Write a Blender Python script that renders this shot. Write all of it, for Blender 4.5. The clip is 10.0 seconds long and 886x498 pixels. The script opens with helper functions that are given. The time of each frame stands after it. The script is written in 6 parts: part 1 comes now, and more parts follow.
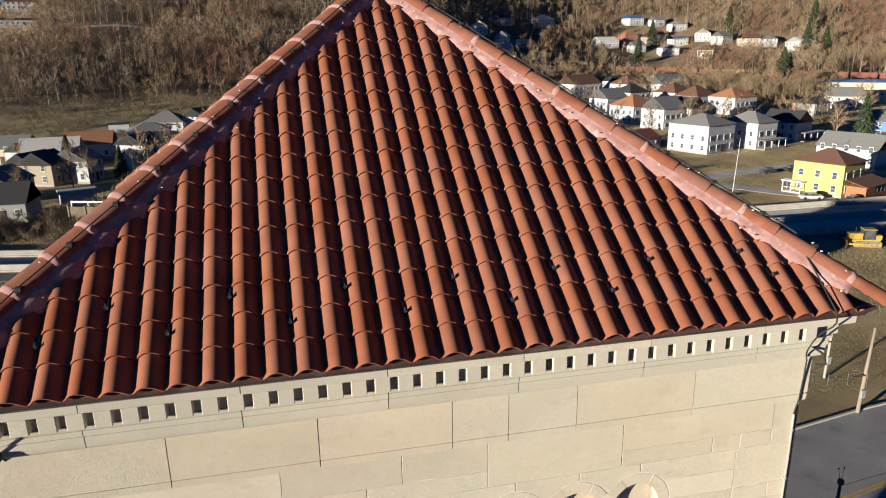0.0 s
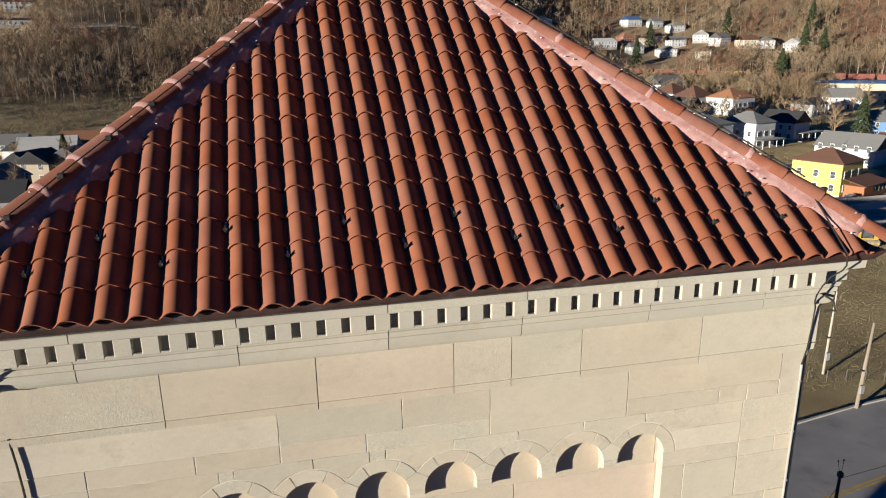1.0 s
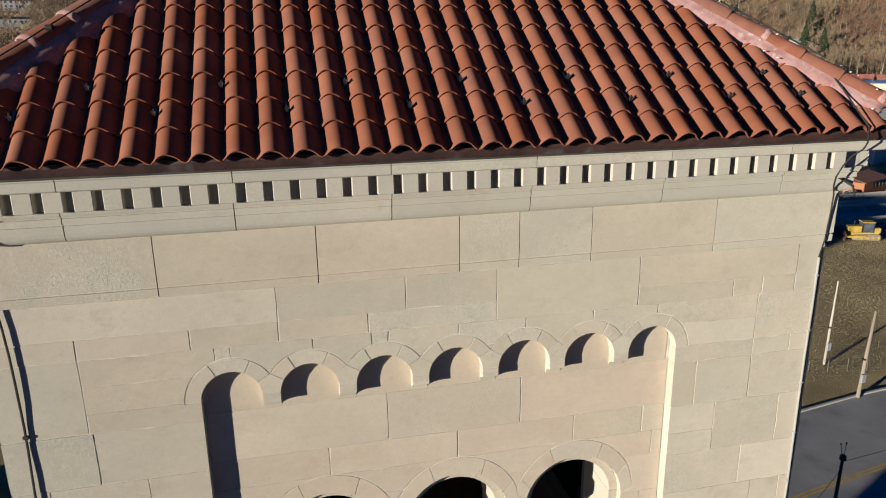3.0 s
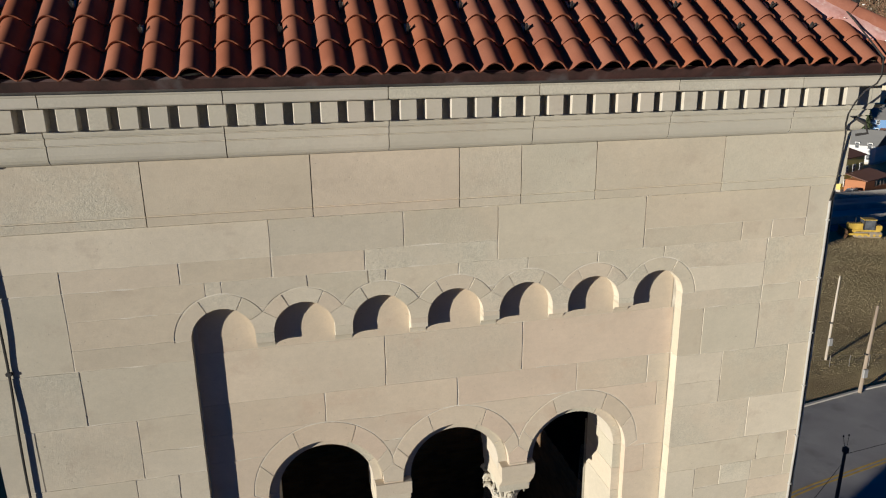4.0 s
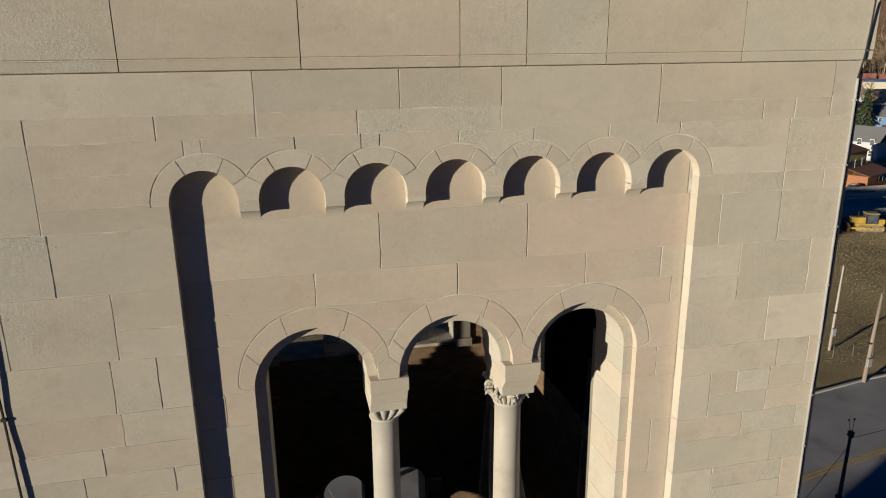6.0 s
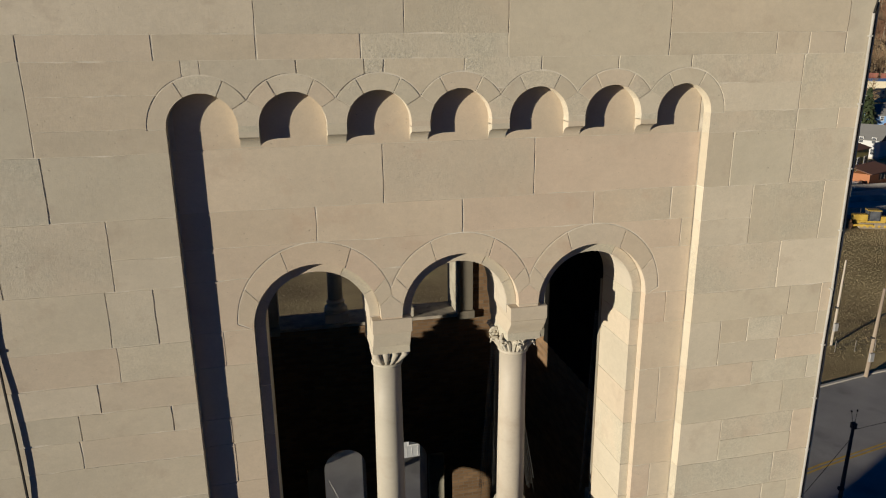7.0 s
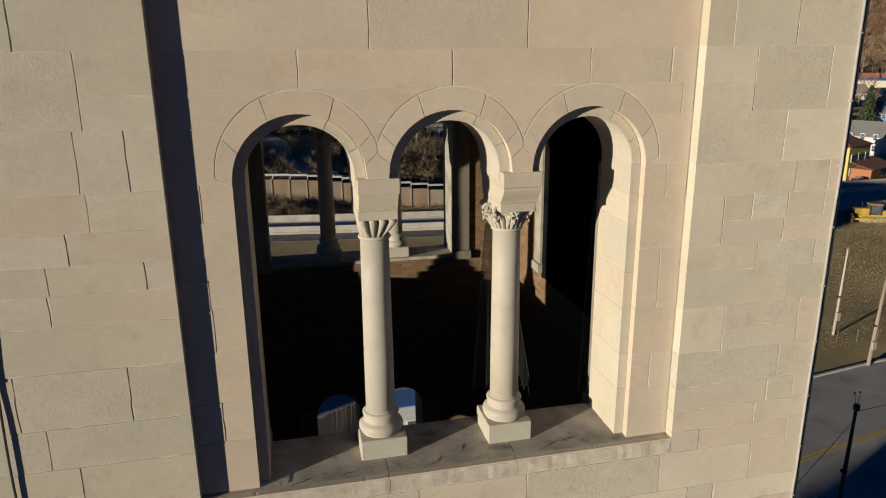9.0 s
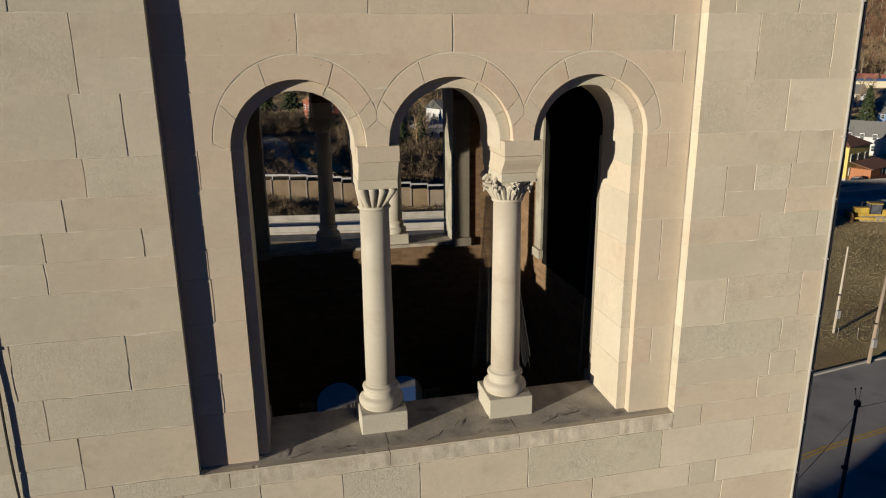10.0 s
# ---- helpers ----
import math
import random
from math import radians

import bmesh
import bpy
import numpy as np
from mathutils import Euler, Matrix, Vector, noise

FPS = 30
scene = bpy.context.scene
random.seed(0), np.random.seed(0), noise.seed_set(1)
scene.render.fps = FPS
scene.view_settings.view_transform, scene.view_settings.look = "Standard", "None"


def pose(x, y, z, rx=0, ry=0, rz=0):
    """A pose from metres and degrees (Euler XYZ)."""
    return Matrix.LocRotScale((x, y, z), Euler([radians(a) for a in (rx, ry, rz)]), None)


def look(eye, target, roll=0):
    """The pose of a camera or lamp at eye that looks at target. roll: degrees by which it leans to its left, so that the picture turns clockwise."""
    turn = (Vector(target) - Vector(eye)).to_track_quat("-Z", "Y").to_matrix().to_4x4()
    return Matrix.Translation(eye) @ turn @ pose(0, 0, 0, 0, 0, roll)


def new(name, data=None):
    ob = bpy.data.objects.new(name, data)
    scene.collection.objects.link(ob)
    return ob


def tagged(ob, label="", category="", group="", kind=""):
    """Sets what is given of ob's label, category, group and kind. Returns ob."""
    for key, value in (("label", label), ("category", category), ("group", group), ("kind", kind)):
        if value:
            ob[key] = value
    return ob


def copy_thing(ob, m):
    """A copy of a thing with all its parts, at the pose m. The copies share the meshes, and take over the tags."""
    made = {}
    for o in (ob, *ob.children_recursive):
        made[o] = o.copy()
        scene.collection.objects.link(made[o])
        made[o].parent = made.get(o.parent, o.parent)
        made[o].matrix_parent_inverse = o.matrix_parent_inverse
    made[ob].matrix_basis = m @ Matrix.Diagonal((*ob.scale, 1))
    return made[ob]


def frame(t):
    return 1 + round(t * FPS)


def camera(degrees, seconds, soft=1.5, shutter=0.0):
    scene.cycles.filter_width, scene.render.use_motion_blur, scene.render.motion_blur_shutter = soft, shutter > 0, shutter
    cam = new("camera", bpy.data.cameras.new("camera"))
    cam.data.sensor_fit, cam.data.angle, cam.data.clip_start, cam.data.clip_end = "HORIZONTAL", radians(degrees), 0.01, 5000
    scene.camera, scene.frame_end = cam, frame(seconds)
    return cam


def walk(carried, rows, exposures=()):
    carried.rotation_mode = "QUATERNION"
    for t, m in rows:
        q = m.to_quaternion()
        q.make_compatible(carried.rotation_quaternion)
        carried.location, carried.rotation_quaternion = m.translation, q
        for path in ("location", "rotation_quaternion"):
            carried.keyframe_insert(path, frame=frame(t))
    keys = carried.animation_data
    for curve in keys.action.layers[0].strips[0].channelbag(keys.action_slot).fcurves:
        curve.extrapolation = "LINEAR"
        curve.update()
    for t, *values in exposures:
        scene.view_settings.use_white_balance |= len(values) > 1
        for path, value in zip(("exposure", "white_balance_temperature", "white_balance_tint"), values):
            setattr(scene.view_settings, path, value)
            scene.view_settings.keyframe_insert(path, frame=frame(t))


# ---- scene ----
cam = camera(64.8, 10.0, soft=1.1)
PATH = [
    (0, (-1.351, -5.87, 32.272), (-0.929, -3.998, 31.709), -0.9),
    (0.5, (-1.381, -5.856, 31.934), (-0.952, -3.983, 31.378), -1.0),
    (1, (-1.393, -5.873, 31.657), (-0.965, -4.0, 31.098), -0.8),
    (1.5, (-1.42, -5.895, 31.349), (-0.989, -4.023, 30.794), -0.9),
    (2, (-1.426, -5.912, 31.053), (-0.997, -4.04, 30.495), -0.7),
    (2.5, (-1.478, -5.935, 30.757), (-1.048, -4.063, 30.2), -0.7),
    (4, (-1.464, -5.884, 29.826), (-1.035, -4.011, 29.274), -0.7),
    (4.5, (-1.44, -5.838, 29.517), (-1.011, -3.964, 28.965), -0.7),
    (5, (-1.432, -5.79, 29.199), (-1.004, -3.915, 28.648), -0.7),
    (5.5, (-1.42, -5.751, 28.897), (-0.992, -3.876, 28.347), -0.7),
    (7, (-1.468, -5.729, 28.021), (-1.043, -3.854, 27.469), -0.5),
    (7.5, (-1.472, -5.699, 27.709), (-1.048, -3.823, 27.16), -0.6),
    (8, (-1.455, -5.71, 27.388), (-1.03, -3.833, 26.841), -0.6),
    (8.5, (-1.417, -5.748, 27.064), (-0.993, -3.871, 26.516), -0.5),
    (9, (-1.386, -5.777, 26.734), (-0.963, -3.9, 26.187), -0.5),
    (9.5, (-1.387, -5.789, 26.477), (-0.963, -3.912, 25.932), -0.5),
    (10, (-1.401, -5.804, 26.442), (-0.977, -3.926, 25.9), -0.6),
]
walk(cam, [(t, look(eye, target, roll)) for t, eye, target, roll in PATH], [(0, 1.16, 6130, 7), (1.0, 1.05, 5980, 7), (2.5, 0.86, 5850, 7), (4.5, 0.55, 5930, 7), (5.5, 0.40, 6060, 7), (7.5, 0.38, 6380, 7), (10, 0.44, 6380, 7)])

# ---- light ----
SUN_FROM = Vector((-1.0, -0.485, 0.103)).normalized()
world = bpy.data.worlds.new("world")
scene.world = world
world.use_nodes = True
wn = world.node_tree.nodes
sky = wn.new("ShaderNodeTexSky")
sky.sky_type = "NISHITA"
sky.sun_disc = False
sky.sun_elevation = math.asin(SUN_FROM.z)
sky.sun_rotation = math.atan2(SUN_FROM.x, SUN_FROM.y)
sky.altitude, sky.air_density, sky.dust_density, sky.ozone_density = 6000, 0.9, 0.0, 6.0
tint = wn.new("ShaderNodeMix")
tint.data_type, tint.blend_type = "RGBA", "MULTIPLY"
tint.inputs[0].default_value = 1.0
tint.inputs[7].default_value = (0.0, 0.70, 0.80, 1)
world.node_tree.links.new(sky.outputs[0], tint.inputs[6])
world.node_tree.links.new(tint.outputs[2], wn["Background"].inputs[0])
wn["Background"].inputs[1].default_value = 0.05
sun = new("sun", bpy.data.lights.new("sun", "SUN"))
sun.data.energy, sun.data.angle, sun.data.color = 4.25, radians(0.55), (1.0, 0.893, 0.735)
sun.matrix_world = look(SUN_FROM * 300, (0, 0, 0))

# ---- materials ----


def material(name, rough=0.85, metal=0.0):
    m = bpy.data.materials.new(name)
    m.use_nodes = True
    b = m.node_tree.nodes["Principled BSDF"]
    b.inputs["Roughness"].default_value, b.inputs["Metallic"].default_value = rough, metal
    b.inputs["Diffuse Roughness"].default_value = 0.4 if rough > 0.5 else 0.0
    return m, m.node_tree.nodes, m.node_tree.links, b


def surface(name, dark, light, scale=3.0, grain=60.0, rough=0.85, bump=0.15, vary=0.0, metal=0.0, stain=None, island=False, stretch=(1, 1, 1), depth=0.004):
    """Two colours mixed by coarse noise, fine grain on top, an optional random shift per piece and stains."""
    m, n, l, b = material(name, rough, metal)
    co = n.new("ShaderNodeTexCoord")
    mp = n.new("ShaderNodeMapping")
    mp.inputs["Scale"].default_value = stretch
    geo = n.new("ShaderNodeNewGeometry")
    l.new(geo.outputs["Position"], mp.inputs[0])
    coarse, fine = n.new("ShaderNodeTexNoise"), n.new("ShaderNodeTexNoise")
    coarse.inputs["Scale"].default_value, coarse.inputs["Detail"].default_value = scale, 6
    fine.inputs["Scale"].default_value, fine.inputs["Detail"].default_value = grain, 4
    for q in (coarse, fine):
        l.new(mp.outputs[0], q.inputs["Vector"])
    ramp = n.new("ShaderNodeValToRGB")
    ramp.color_ramp.elements[0].position, ramp.color_ramp.elements[1].position = 0.3, 0.7
    ramp.color_ramp.elements[0].color, ramp.color_ramp.elements[1].color = (*dark, 1), (*light, 1)
    mixv = n.new("ShaderNodeMath")
    mixv.operation = "MULTIPLY_ADD"
    mixv.inputs[1].default_value, mixv.inputs[2].default_value = 0.35, -0.175
    l.new(fine.outputs[0], mixv.inputs[0])
    add = n.new("ShaderNodeMath")
    l.new(coarse.outputs[0], add.inputs[0])
    l.new(mixv.outputs[0], add.inputs[1])
    l.new(add.outputs[0], ramp.inputs[0])
    out = ramp.outputs[0]
    if vary:
        hsv = n.new("ShaderNodeHueSaturation")
        source = geo.outputs["Random Per Island"]
        if not island:
            source = n.new("ShaderNodeObjectInfo").outputs["Random"]
        rng = n.new("ShaderNodeMapRange")
        rng.inputs["To Min"].default_value, rng.inputs["To Max"].default_value = 1 - vary, 1 + vary
        l.new(source, rng.inputs[0])
        l.new(rng.outputs[0], hsv.inputs["Value"])
        white = n.new("ShaderNodeTexWhiteNoise")
        white.noise_dimensions = "1D"
        l.new(source, white.inputs["W"])
        sat = n.new("ShaderNodeMapRange")
        sat.inputs["To Min"].default_value, sat.inputs["To Max"].default_value = 1 - 1.6 * vary, 1 + 1.6 * vary
        l.new(white.outputs[0], sat.inputs[0])
        l.new(sat.outputs[0], hsv.inputs["Saturation"])
        l.new(out, hsv.inputs["Color"])
        out = hsv.outputs[0]
    if stain:
        colour, size, amount = stain
        patch = n.new("ShaderNodeTexNoise")
        patch.inputs["Scale"].default_value, patch.inputs["Detail"].default_value = size, 8
        l.new(mp.outputs[0], patch.inputs["Vector"])
        edge = n.new("ShaderNodeMapRange")
        edge.inputs["From Min"].default_value, edge.inputs["From Max"].default_value = 0.58, 0.75
        edge.inputs["To Max"].default_value = amount
        l.new(patch.outputs[0], edge.inputs[0])
        mx = n.new("ShaderNodeMix")
        mx.data_type = "RGBA"
        l.new(edge.outputs[0], mx.inputs[0])
        l.new(out, mx.inputs[6])
        mx.inputs[7].default_value = (*colour, 1)
        out = mx.outputs[2]
    l.new(out, b.inputs["Base Color"])
    if bump:
        bp = n.new("ShaderNodeBump")
        bp.inputs["Strength"].default_value, bp.inputs["Distance"].default_value = bump, depth
        l.new(add.outputs[0], bp.inputs["Height"])
        l.new(bp.outputs[0], b.inputs["Normal"])
    return m


def limestone(name, tones, grain=70.0, rough=0.6, bump=0.5, stain=(0.40, 0.32, 0.24), pits=0.35, mottling=1.0, dressing=0.58):
    """Sawn limestone: a tone for each block, fine mottling, drag scratches, small pits and faint rusty stains."""
    m, n, l, b = material(name, rough)
    geo = n.new("ShaderNodeNewGeometry")
    info = n.new("ShaderNodeObjectInfo")

    def noisy(scale, detail, stretch=(1, 1, 1), roughness=0.6):
        mp = n.new("ShaderNodeMapping")
        mp.inputs["Scale"].default_value = stretch
        shift_v = n.new("ShaderNodeVectorMath")
        shift_v.operation = "MULTIPLY_ADD"
        l.new(info.outputs["Random"], shift_v.inputs[0])
        shift_v.inputs[1].default_value = (37.0, 19.0, 53.0)
        l.new(geo.outputs["Position"], shift_v.inputs[2])
        l.new(shift_v.outputs[0], mp.inputs[0])
        q = n.new("ShaderNodeTexNoise")
        q.inputs["Scale"].default_value, q.inputs["Detail"].default_value, q.inputs["Roughness"].default_value = scale, detail, roughness
        l.new(mp.outputs[0], q.inputs["Vector"])
        return q.outputs[0]

    def spread(value, a, b2, lo, hi):
        q = n.new("ShaderNodeMapRange")
        q.inputs["From Min"].default_value, q.inputs["From Max"].default_value = a, b2
        q.inputs["To Min"].default_value, q.inputs["To Max"].default_value = lo, hi
        l.new(value, q.inputs[0])
        return q.outputs[0]

    def maths(op, a, b2):
        q = n.new("ShaderNodeMath")
        q.operation = op
        for i, v in enumerate((a, b2)):
            if isinstance(v, float):
                q.inputs[i].default_value = v
            else:
                l.new(v, q.inputs[i])
        return q.outputs[0]

    tone = n.new("ShaderNodeValToRGB")
    tone.color_ramp.interpolation = "CONSTANT"
    for i, c in enumerate(tones):
        e = tone.color_ramp.elements[i] if i < 2 else tone.color_ramp.elements.new(i / len(tones))
        e.position, e.color = i / len(tones), (*c, 1)
    l.new(info.outputs["Random"], tone.inputs[0])
    mottle = noisy(13.0, 8, (1, 1, 1.3), 0.78)
    cloud = noisy(1.1, 3, (1, 1, 1.5))
    fine = noisy(grain, 5, (1, 1, 1), 0.7)
    drag = noisy(22.0, 6, (0.6, 0.6, 1.0), 0.8)
    value = maths("MULTIPLY", spread(mottle, 0.3, 0.7, 1 - 0.055 * mottling, 1 + 0.055 * mottling), spread(fine, 0.3, 0.7, 1 - 0.045 * mottling, 1 + 0.045 * mottling))
    value = maths("MULTIPLY", value, spread(cloud, 0.3, 0.7, 0.94, 1.06))
    value = maths("MULTIPLY", value, spread(drag, 0.35, 0.65, 0.97, 1.03))
    pick = n.new("ShaderNodeTexWhiteNoise")
    pick.noise_dimensions = "1D"
    l.new(info.outputs["Random"], pick.inputs["W"])
    dressed = spread(pick.outputs[0], dressing, dressing + 0.22, 0.0, 1.0)
    patchy = maths("MULTIPLY", dressed, spread(noisy(2.2, 4, (1, 1, 1), 0.6), 0.36, 0.58, 0.15, 1.0))
    fleck = noisy(48.0, 4, (1, 1, 1.15), 0.8)
    value = maths("MULTIPLY", value, maths("ADD", 1.0, maths("MULTIPLY", patchy, spread(fleck, 0.36, 0.66, -0.14, 0.15))))
    shade = n.new("ShaderNodeHueSaturation")
    l.new(value, shade.inputs["Value"])
    weather = n.new("ShaderNodeMix")
    weather.data_type = "RGBA"
    l.new(maths("MULTIPLY", patchy, 0.5), weather.inputs[0])
    l.new(tone.outputs[0], weather.inputs[6])
    weather.inputs[7].default_value = (0.515, 0.485, 0.385, 1)
    l.new(weather.outputs[2], shade.inputs["Color"])
    mx = n.new("ShaderNodeMix")
    mx.data_type = "RGBA"
    l.new(spread(noisy(2.6, 9, (1, 1, 1.2), 0.68), 0.56, 0.74, 0.0, 0.6), mx.inputs[0])
    patina = n.new("ShaderNodeMix")
    patina.data_type = "RGBA"
    l.new(spread(noisy(0.45, 4, (1, 1, 1), 0.5), 0.45, 0.62, 0.0, 0.22), patina.inputs[0])
    l.new(shade.outputs[0], patina.inputs[6])
    patina.inputs[7].default_value = (0.44, 0.415, 0.325, 1)
    l.new(patina.outputs[2], mx.inputs[6])
    mx.inputs[7].default_value = (*stain, 1)
    pit = spread(noisy(34.0, 3, (1, 1, 1.4), 0.5), 0.70, 0.76, 0.0, pits)
    dark = n.new("ShaderNodeMix")
    dark.data_type = "RGBA"
    l.new(pit, dark.inputs[0])
    l.new(mx.outputs[2], dark.inputs[6])
    dark.inputs[7].default_value = (0.15, 0.12, 0.09, 1)
    l.new(dark.outputs[2], b.inputs["Base Color"])
    relief = maths("SUBTRACT", maths("ADD", maths("MULTIPLY", mottle, 0.5), maths("ADD", maths("MULTIPLY", fine, 0.25), maths("ADD", maths("MULTIPLY", drag, 0.3), maths("MULTIPLY", maths("MULTIPLY", fleck, 1.3), patchy)))), pit)
    bp = n.new("ShaderNodeBump")
    bp.inputs["Strength"].default_value, bp.inputs["Distance"].default_value = bump, 0.004
    l.new(relief, bp.inputs["Height"])
    l.new(bp.outputs[0], b.inputs["Normal"])
    return m


def brickwork(name, a, b2, mortar, w=0.21, h=0.072):
    m, n, l, b = material(name, 0.9)
    geo = n.new("ShaderNodeNewGeometry")
    sep = n.new("ShaderNodeSeparateXYZ")
    l.new(geo.outputs["Position"], sep.inputs[0])
    s = n.new("ShaderNodeMath")
    l.new(sep.outputs[0], s.inputs[0])
    l.new(sep.outputs[1], s.inputs[1])
    comb = n.new("ShaderNodeCombineXYZ")
    l.new(s.outputs[0], comb.inputs[0])
    l.new(sep.outputs[2], comb.inputs[1])
    t = n.new("ShaderNodeTexBrick")
    t.inputs["Scale"].default_value = 1.0
    t.inputs["Brick Width"].default_value, t.inputs["Row Height"].default_value = w, h
    t.inputs["Mortar Size"].default_value = 0.006
    t.inputs["Color1"].default_value, t.inputs["Color2"].default_value, t.inputs["Mortar"].default_value = (*a, 1), (*b2, 1), (*mortar, 1)
    l.new(comb.outputs[0], t.inputs["Vector"])
    l.new(t.outputs["Color"], b.inputs["Base Color"])
    bp = n.new("ShaderNodeBump")
    bp.inputs["Strength"].default_value, bp.inputs["Distance"].default_value = 0.6, 0.006
    bp.invert = True
    l.new(t.outputs["Fac"], bp.inputs["Height"])
    l.new(bp.outputs[0], b.inputs["Normal"])
    return m


STONE = limestone("limestone", [(0.558, 0.485, 0.369), (0.536, 0.473, 0.363), (0.570, 0.483, 0.368), (0.534, 0.455, 0.342), (0.588, 0.515, 0.400), (0.520, 0.460, 0.358), (0.557, 0.467, 0.355)], 70, 0.58, 0.8)
ROSE = limestone("rosy limestone", [(0.579, 0.481, 0.361), (0.564, 0.476, 0.359), (0.589, 0.479, 0.361), (0.570, 0.466, 0.346), (0.595, 0.501, 0.380), (0.553, 0.469, 0.361), (0.584, 0.469, 0.355)], 70, 0.58, 0.8, stain=(0.50, 0.36, 0.255), dressing=0.86)
TRIM = limestone("cornice limestone", [(0.50, 0.45, 0.36), (0.52, 0.46, 0.37), (0.485, 0.44, 0.36)], 90, 0.6, 0.3, pits=0.15, mottling=0.45)
MORTAR = surface("mortar joint", (0.50, 0.45, 0.36), (0.68, 0.62, 0.52), 8, 120, 0.95, 0.3)
CLAY = surface("terracotta tile", (0.226, 0.080, 0.045), (0.294, 0.114, 0.065), 3, 90, 0.9, 0.2, vary=0.035, stain=((0.185, 0.070, 0.046), 5, 0.25), depth=0.002)
for node in CLAY.node_tree.nodes:
    if node.type == "BSDF_PRINCIPLED":
        node.inputs["Diffuse Roughness"].default_value, node.inputs["Specular IOR Level"].default_value = 0.0, 0.15
RIDGE = surface("hip tile clay", (0.205, 0.070, 0.039), (0.275, 0.102, 0.058), 6, 60, 0.9, 0.4, vary=0.06, stain=((0.36, 0.20, 0.15), 9, 0.3))
BEDDING = surface("pink mortar bedding", (0.36, 0.165, 0.140), (0.50, 0.31, 0.275), 7, 40, 0.95, 0.5, stain=((0.66, 0.56, 0.50), 12, 0.75))
FASCIA = surface("rusty dark fascia", (0.03, 0.014, 0.012), (0.08, 0.034, 0.028), 7, 60, 0.7, 0.2, stain=((0.16, 0.15, 0.15), 4, 0.7), stretch=(1, 1, 0.3))
DRIP = surface("weathered metal edge", (0.10, 0.095, 0.09), (0.22, 0.20, 0.18), 4, 50, 0.5, 0.1, metal=0.6)
# brick brown lowered in colour to help the unlit interior stay dark
BRICK = brickwork("dark brown brick", (0.15, 0.084, 0.038), (0.235, 0.140, 0.070), (0.16, 0.125, 0.088))
BLACK = surface("black cable rubber", (0.012, 0.011, 0.010), (0.035, 0.03, 0.028), 10, 80, 0.85, 0.1)
STEEL = surface("galvanised hook steel", (0.25, 0.24, 0.22), (0.45, 0.43, 0.40), 20, 120, 0.45, 0.1, metal=0.7)
TWIG = surface("dry twig bark", (0.05, 0.035, 0.024), (0.10, 0.07, 0.05), 20, 90, 0.9, 0.0)
GALV2 = surface("pale grey conduit", (0.34, 0.32, 0.29), (0.46, 0.44, 0.40), 3, 40, 0.6, 0.1)
# dusty inner stone, its colour lowered further to stand in for interior shade
INNERSTONE = limestone("dusty shade-darkened limestone", [(0.20, 0.172, 0.13), (0.215, 0.187, 0.142), (0.185, 0.162, 0.124)], 70, 0.7, 0.4)
FLOOR = surface("dark interior concrete", (0.12, 0.11, 0.10), (0.2, 0.19, 0.17), 2, 40, 0.9, 0.2)
SILLTOP = surface("weathered grey sill limestone", (0.26, 0.235, 0.20), (0.49, 0.435, 0.355), 3.5, 45, 0.92, 0.8, vary=0.06, stain=((0.11, 0.10, 0.09), 5.5, 0.8), depth=0.006)
SILLFACE = surface("paler weathered sill edge", (0.42, 0.365, 0.285), (0.57, 0.51, 0.41), 6, 40, 0.9, 0.9, vary=0.05, stain=((0.26, 0.225, 0.18), 8, 0.5), depth=0.008)

# ---- mesh helpers ----
from mathutils.geometry import delaunay_2d_cdt


def part(name, bm, mat, parent=None, label="", smooth=False):
    me = bpy.data.meshes.new(name)
    if isinstance(bm, tuple):
        me.from_pydata(bm[0], [], bm[1])
    else:
        bm.to_mesh(me)
        bm.free()
    me.materials.append(mat)
    if smooth:
        me.polygons.foreach_set("use_smooth", [True] * len(me.polygons))
    me.update()
    ob = new(name, me)
    ob.parent = parent
    if label:
        ob["label"] = label
    return ob


def thing(name, label, category, group="", kind="", at=(0, 0, 0)):
    ob = new(name)
    ob.location = at
    return tagged(ob, label, category, group, kind)


def box(bm, x0, x1, y0, y1, z0, z1, bevel=0.0):
    r = bmesh.ops.create_cube(bm, size=1)
    bmesh.ops.scale(bm, vec=(x1 - x0, y1 - y0, z1 - z0), verts=r["verts"])
    bmesh.ops.translate(bm, vec=((x0 + x1) / 2, (y0 + y1) / 2, (z0 + z1) / 2), verts=r["verts"])
    if bevel:
        e = list({e for v in r["verts"] for e in v.link_edges})
        bmesh.ops.bevel(bm, geom=e, offset=bevel, segments=1, affect="EDGES")
    return bm


def boxed(name, mat, parent, x0, x1, y0, y1, z0, z1, bevel=0.0, label=""):
    return part(name, box(bmesh.new(), x0, x1, y0, y1, z0, z1, bevel), mat, parent, label)


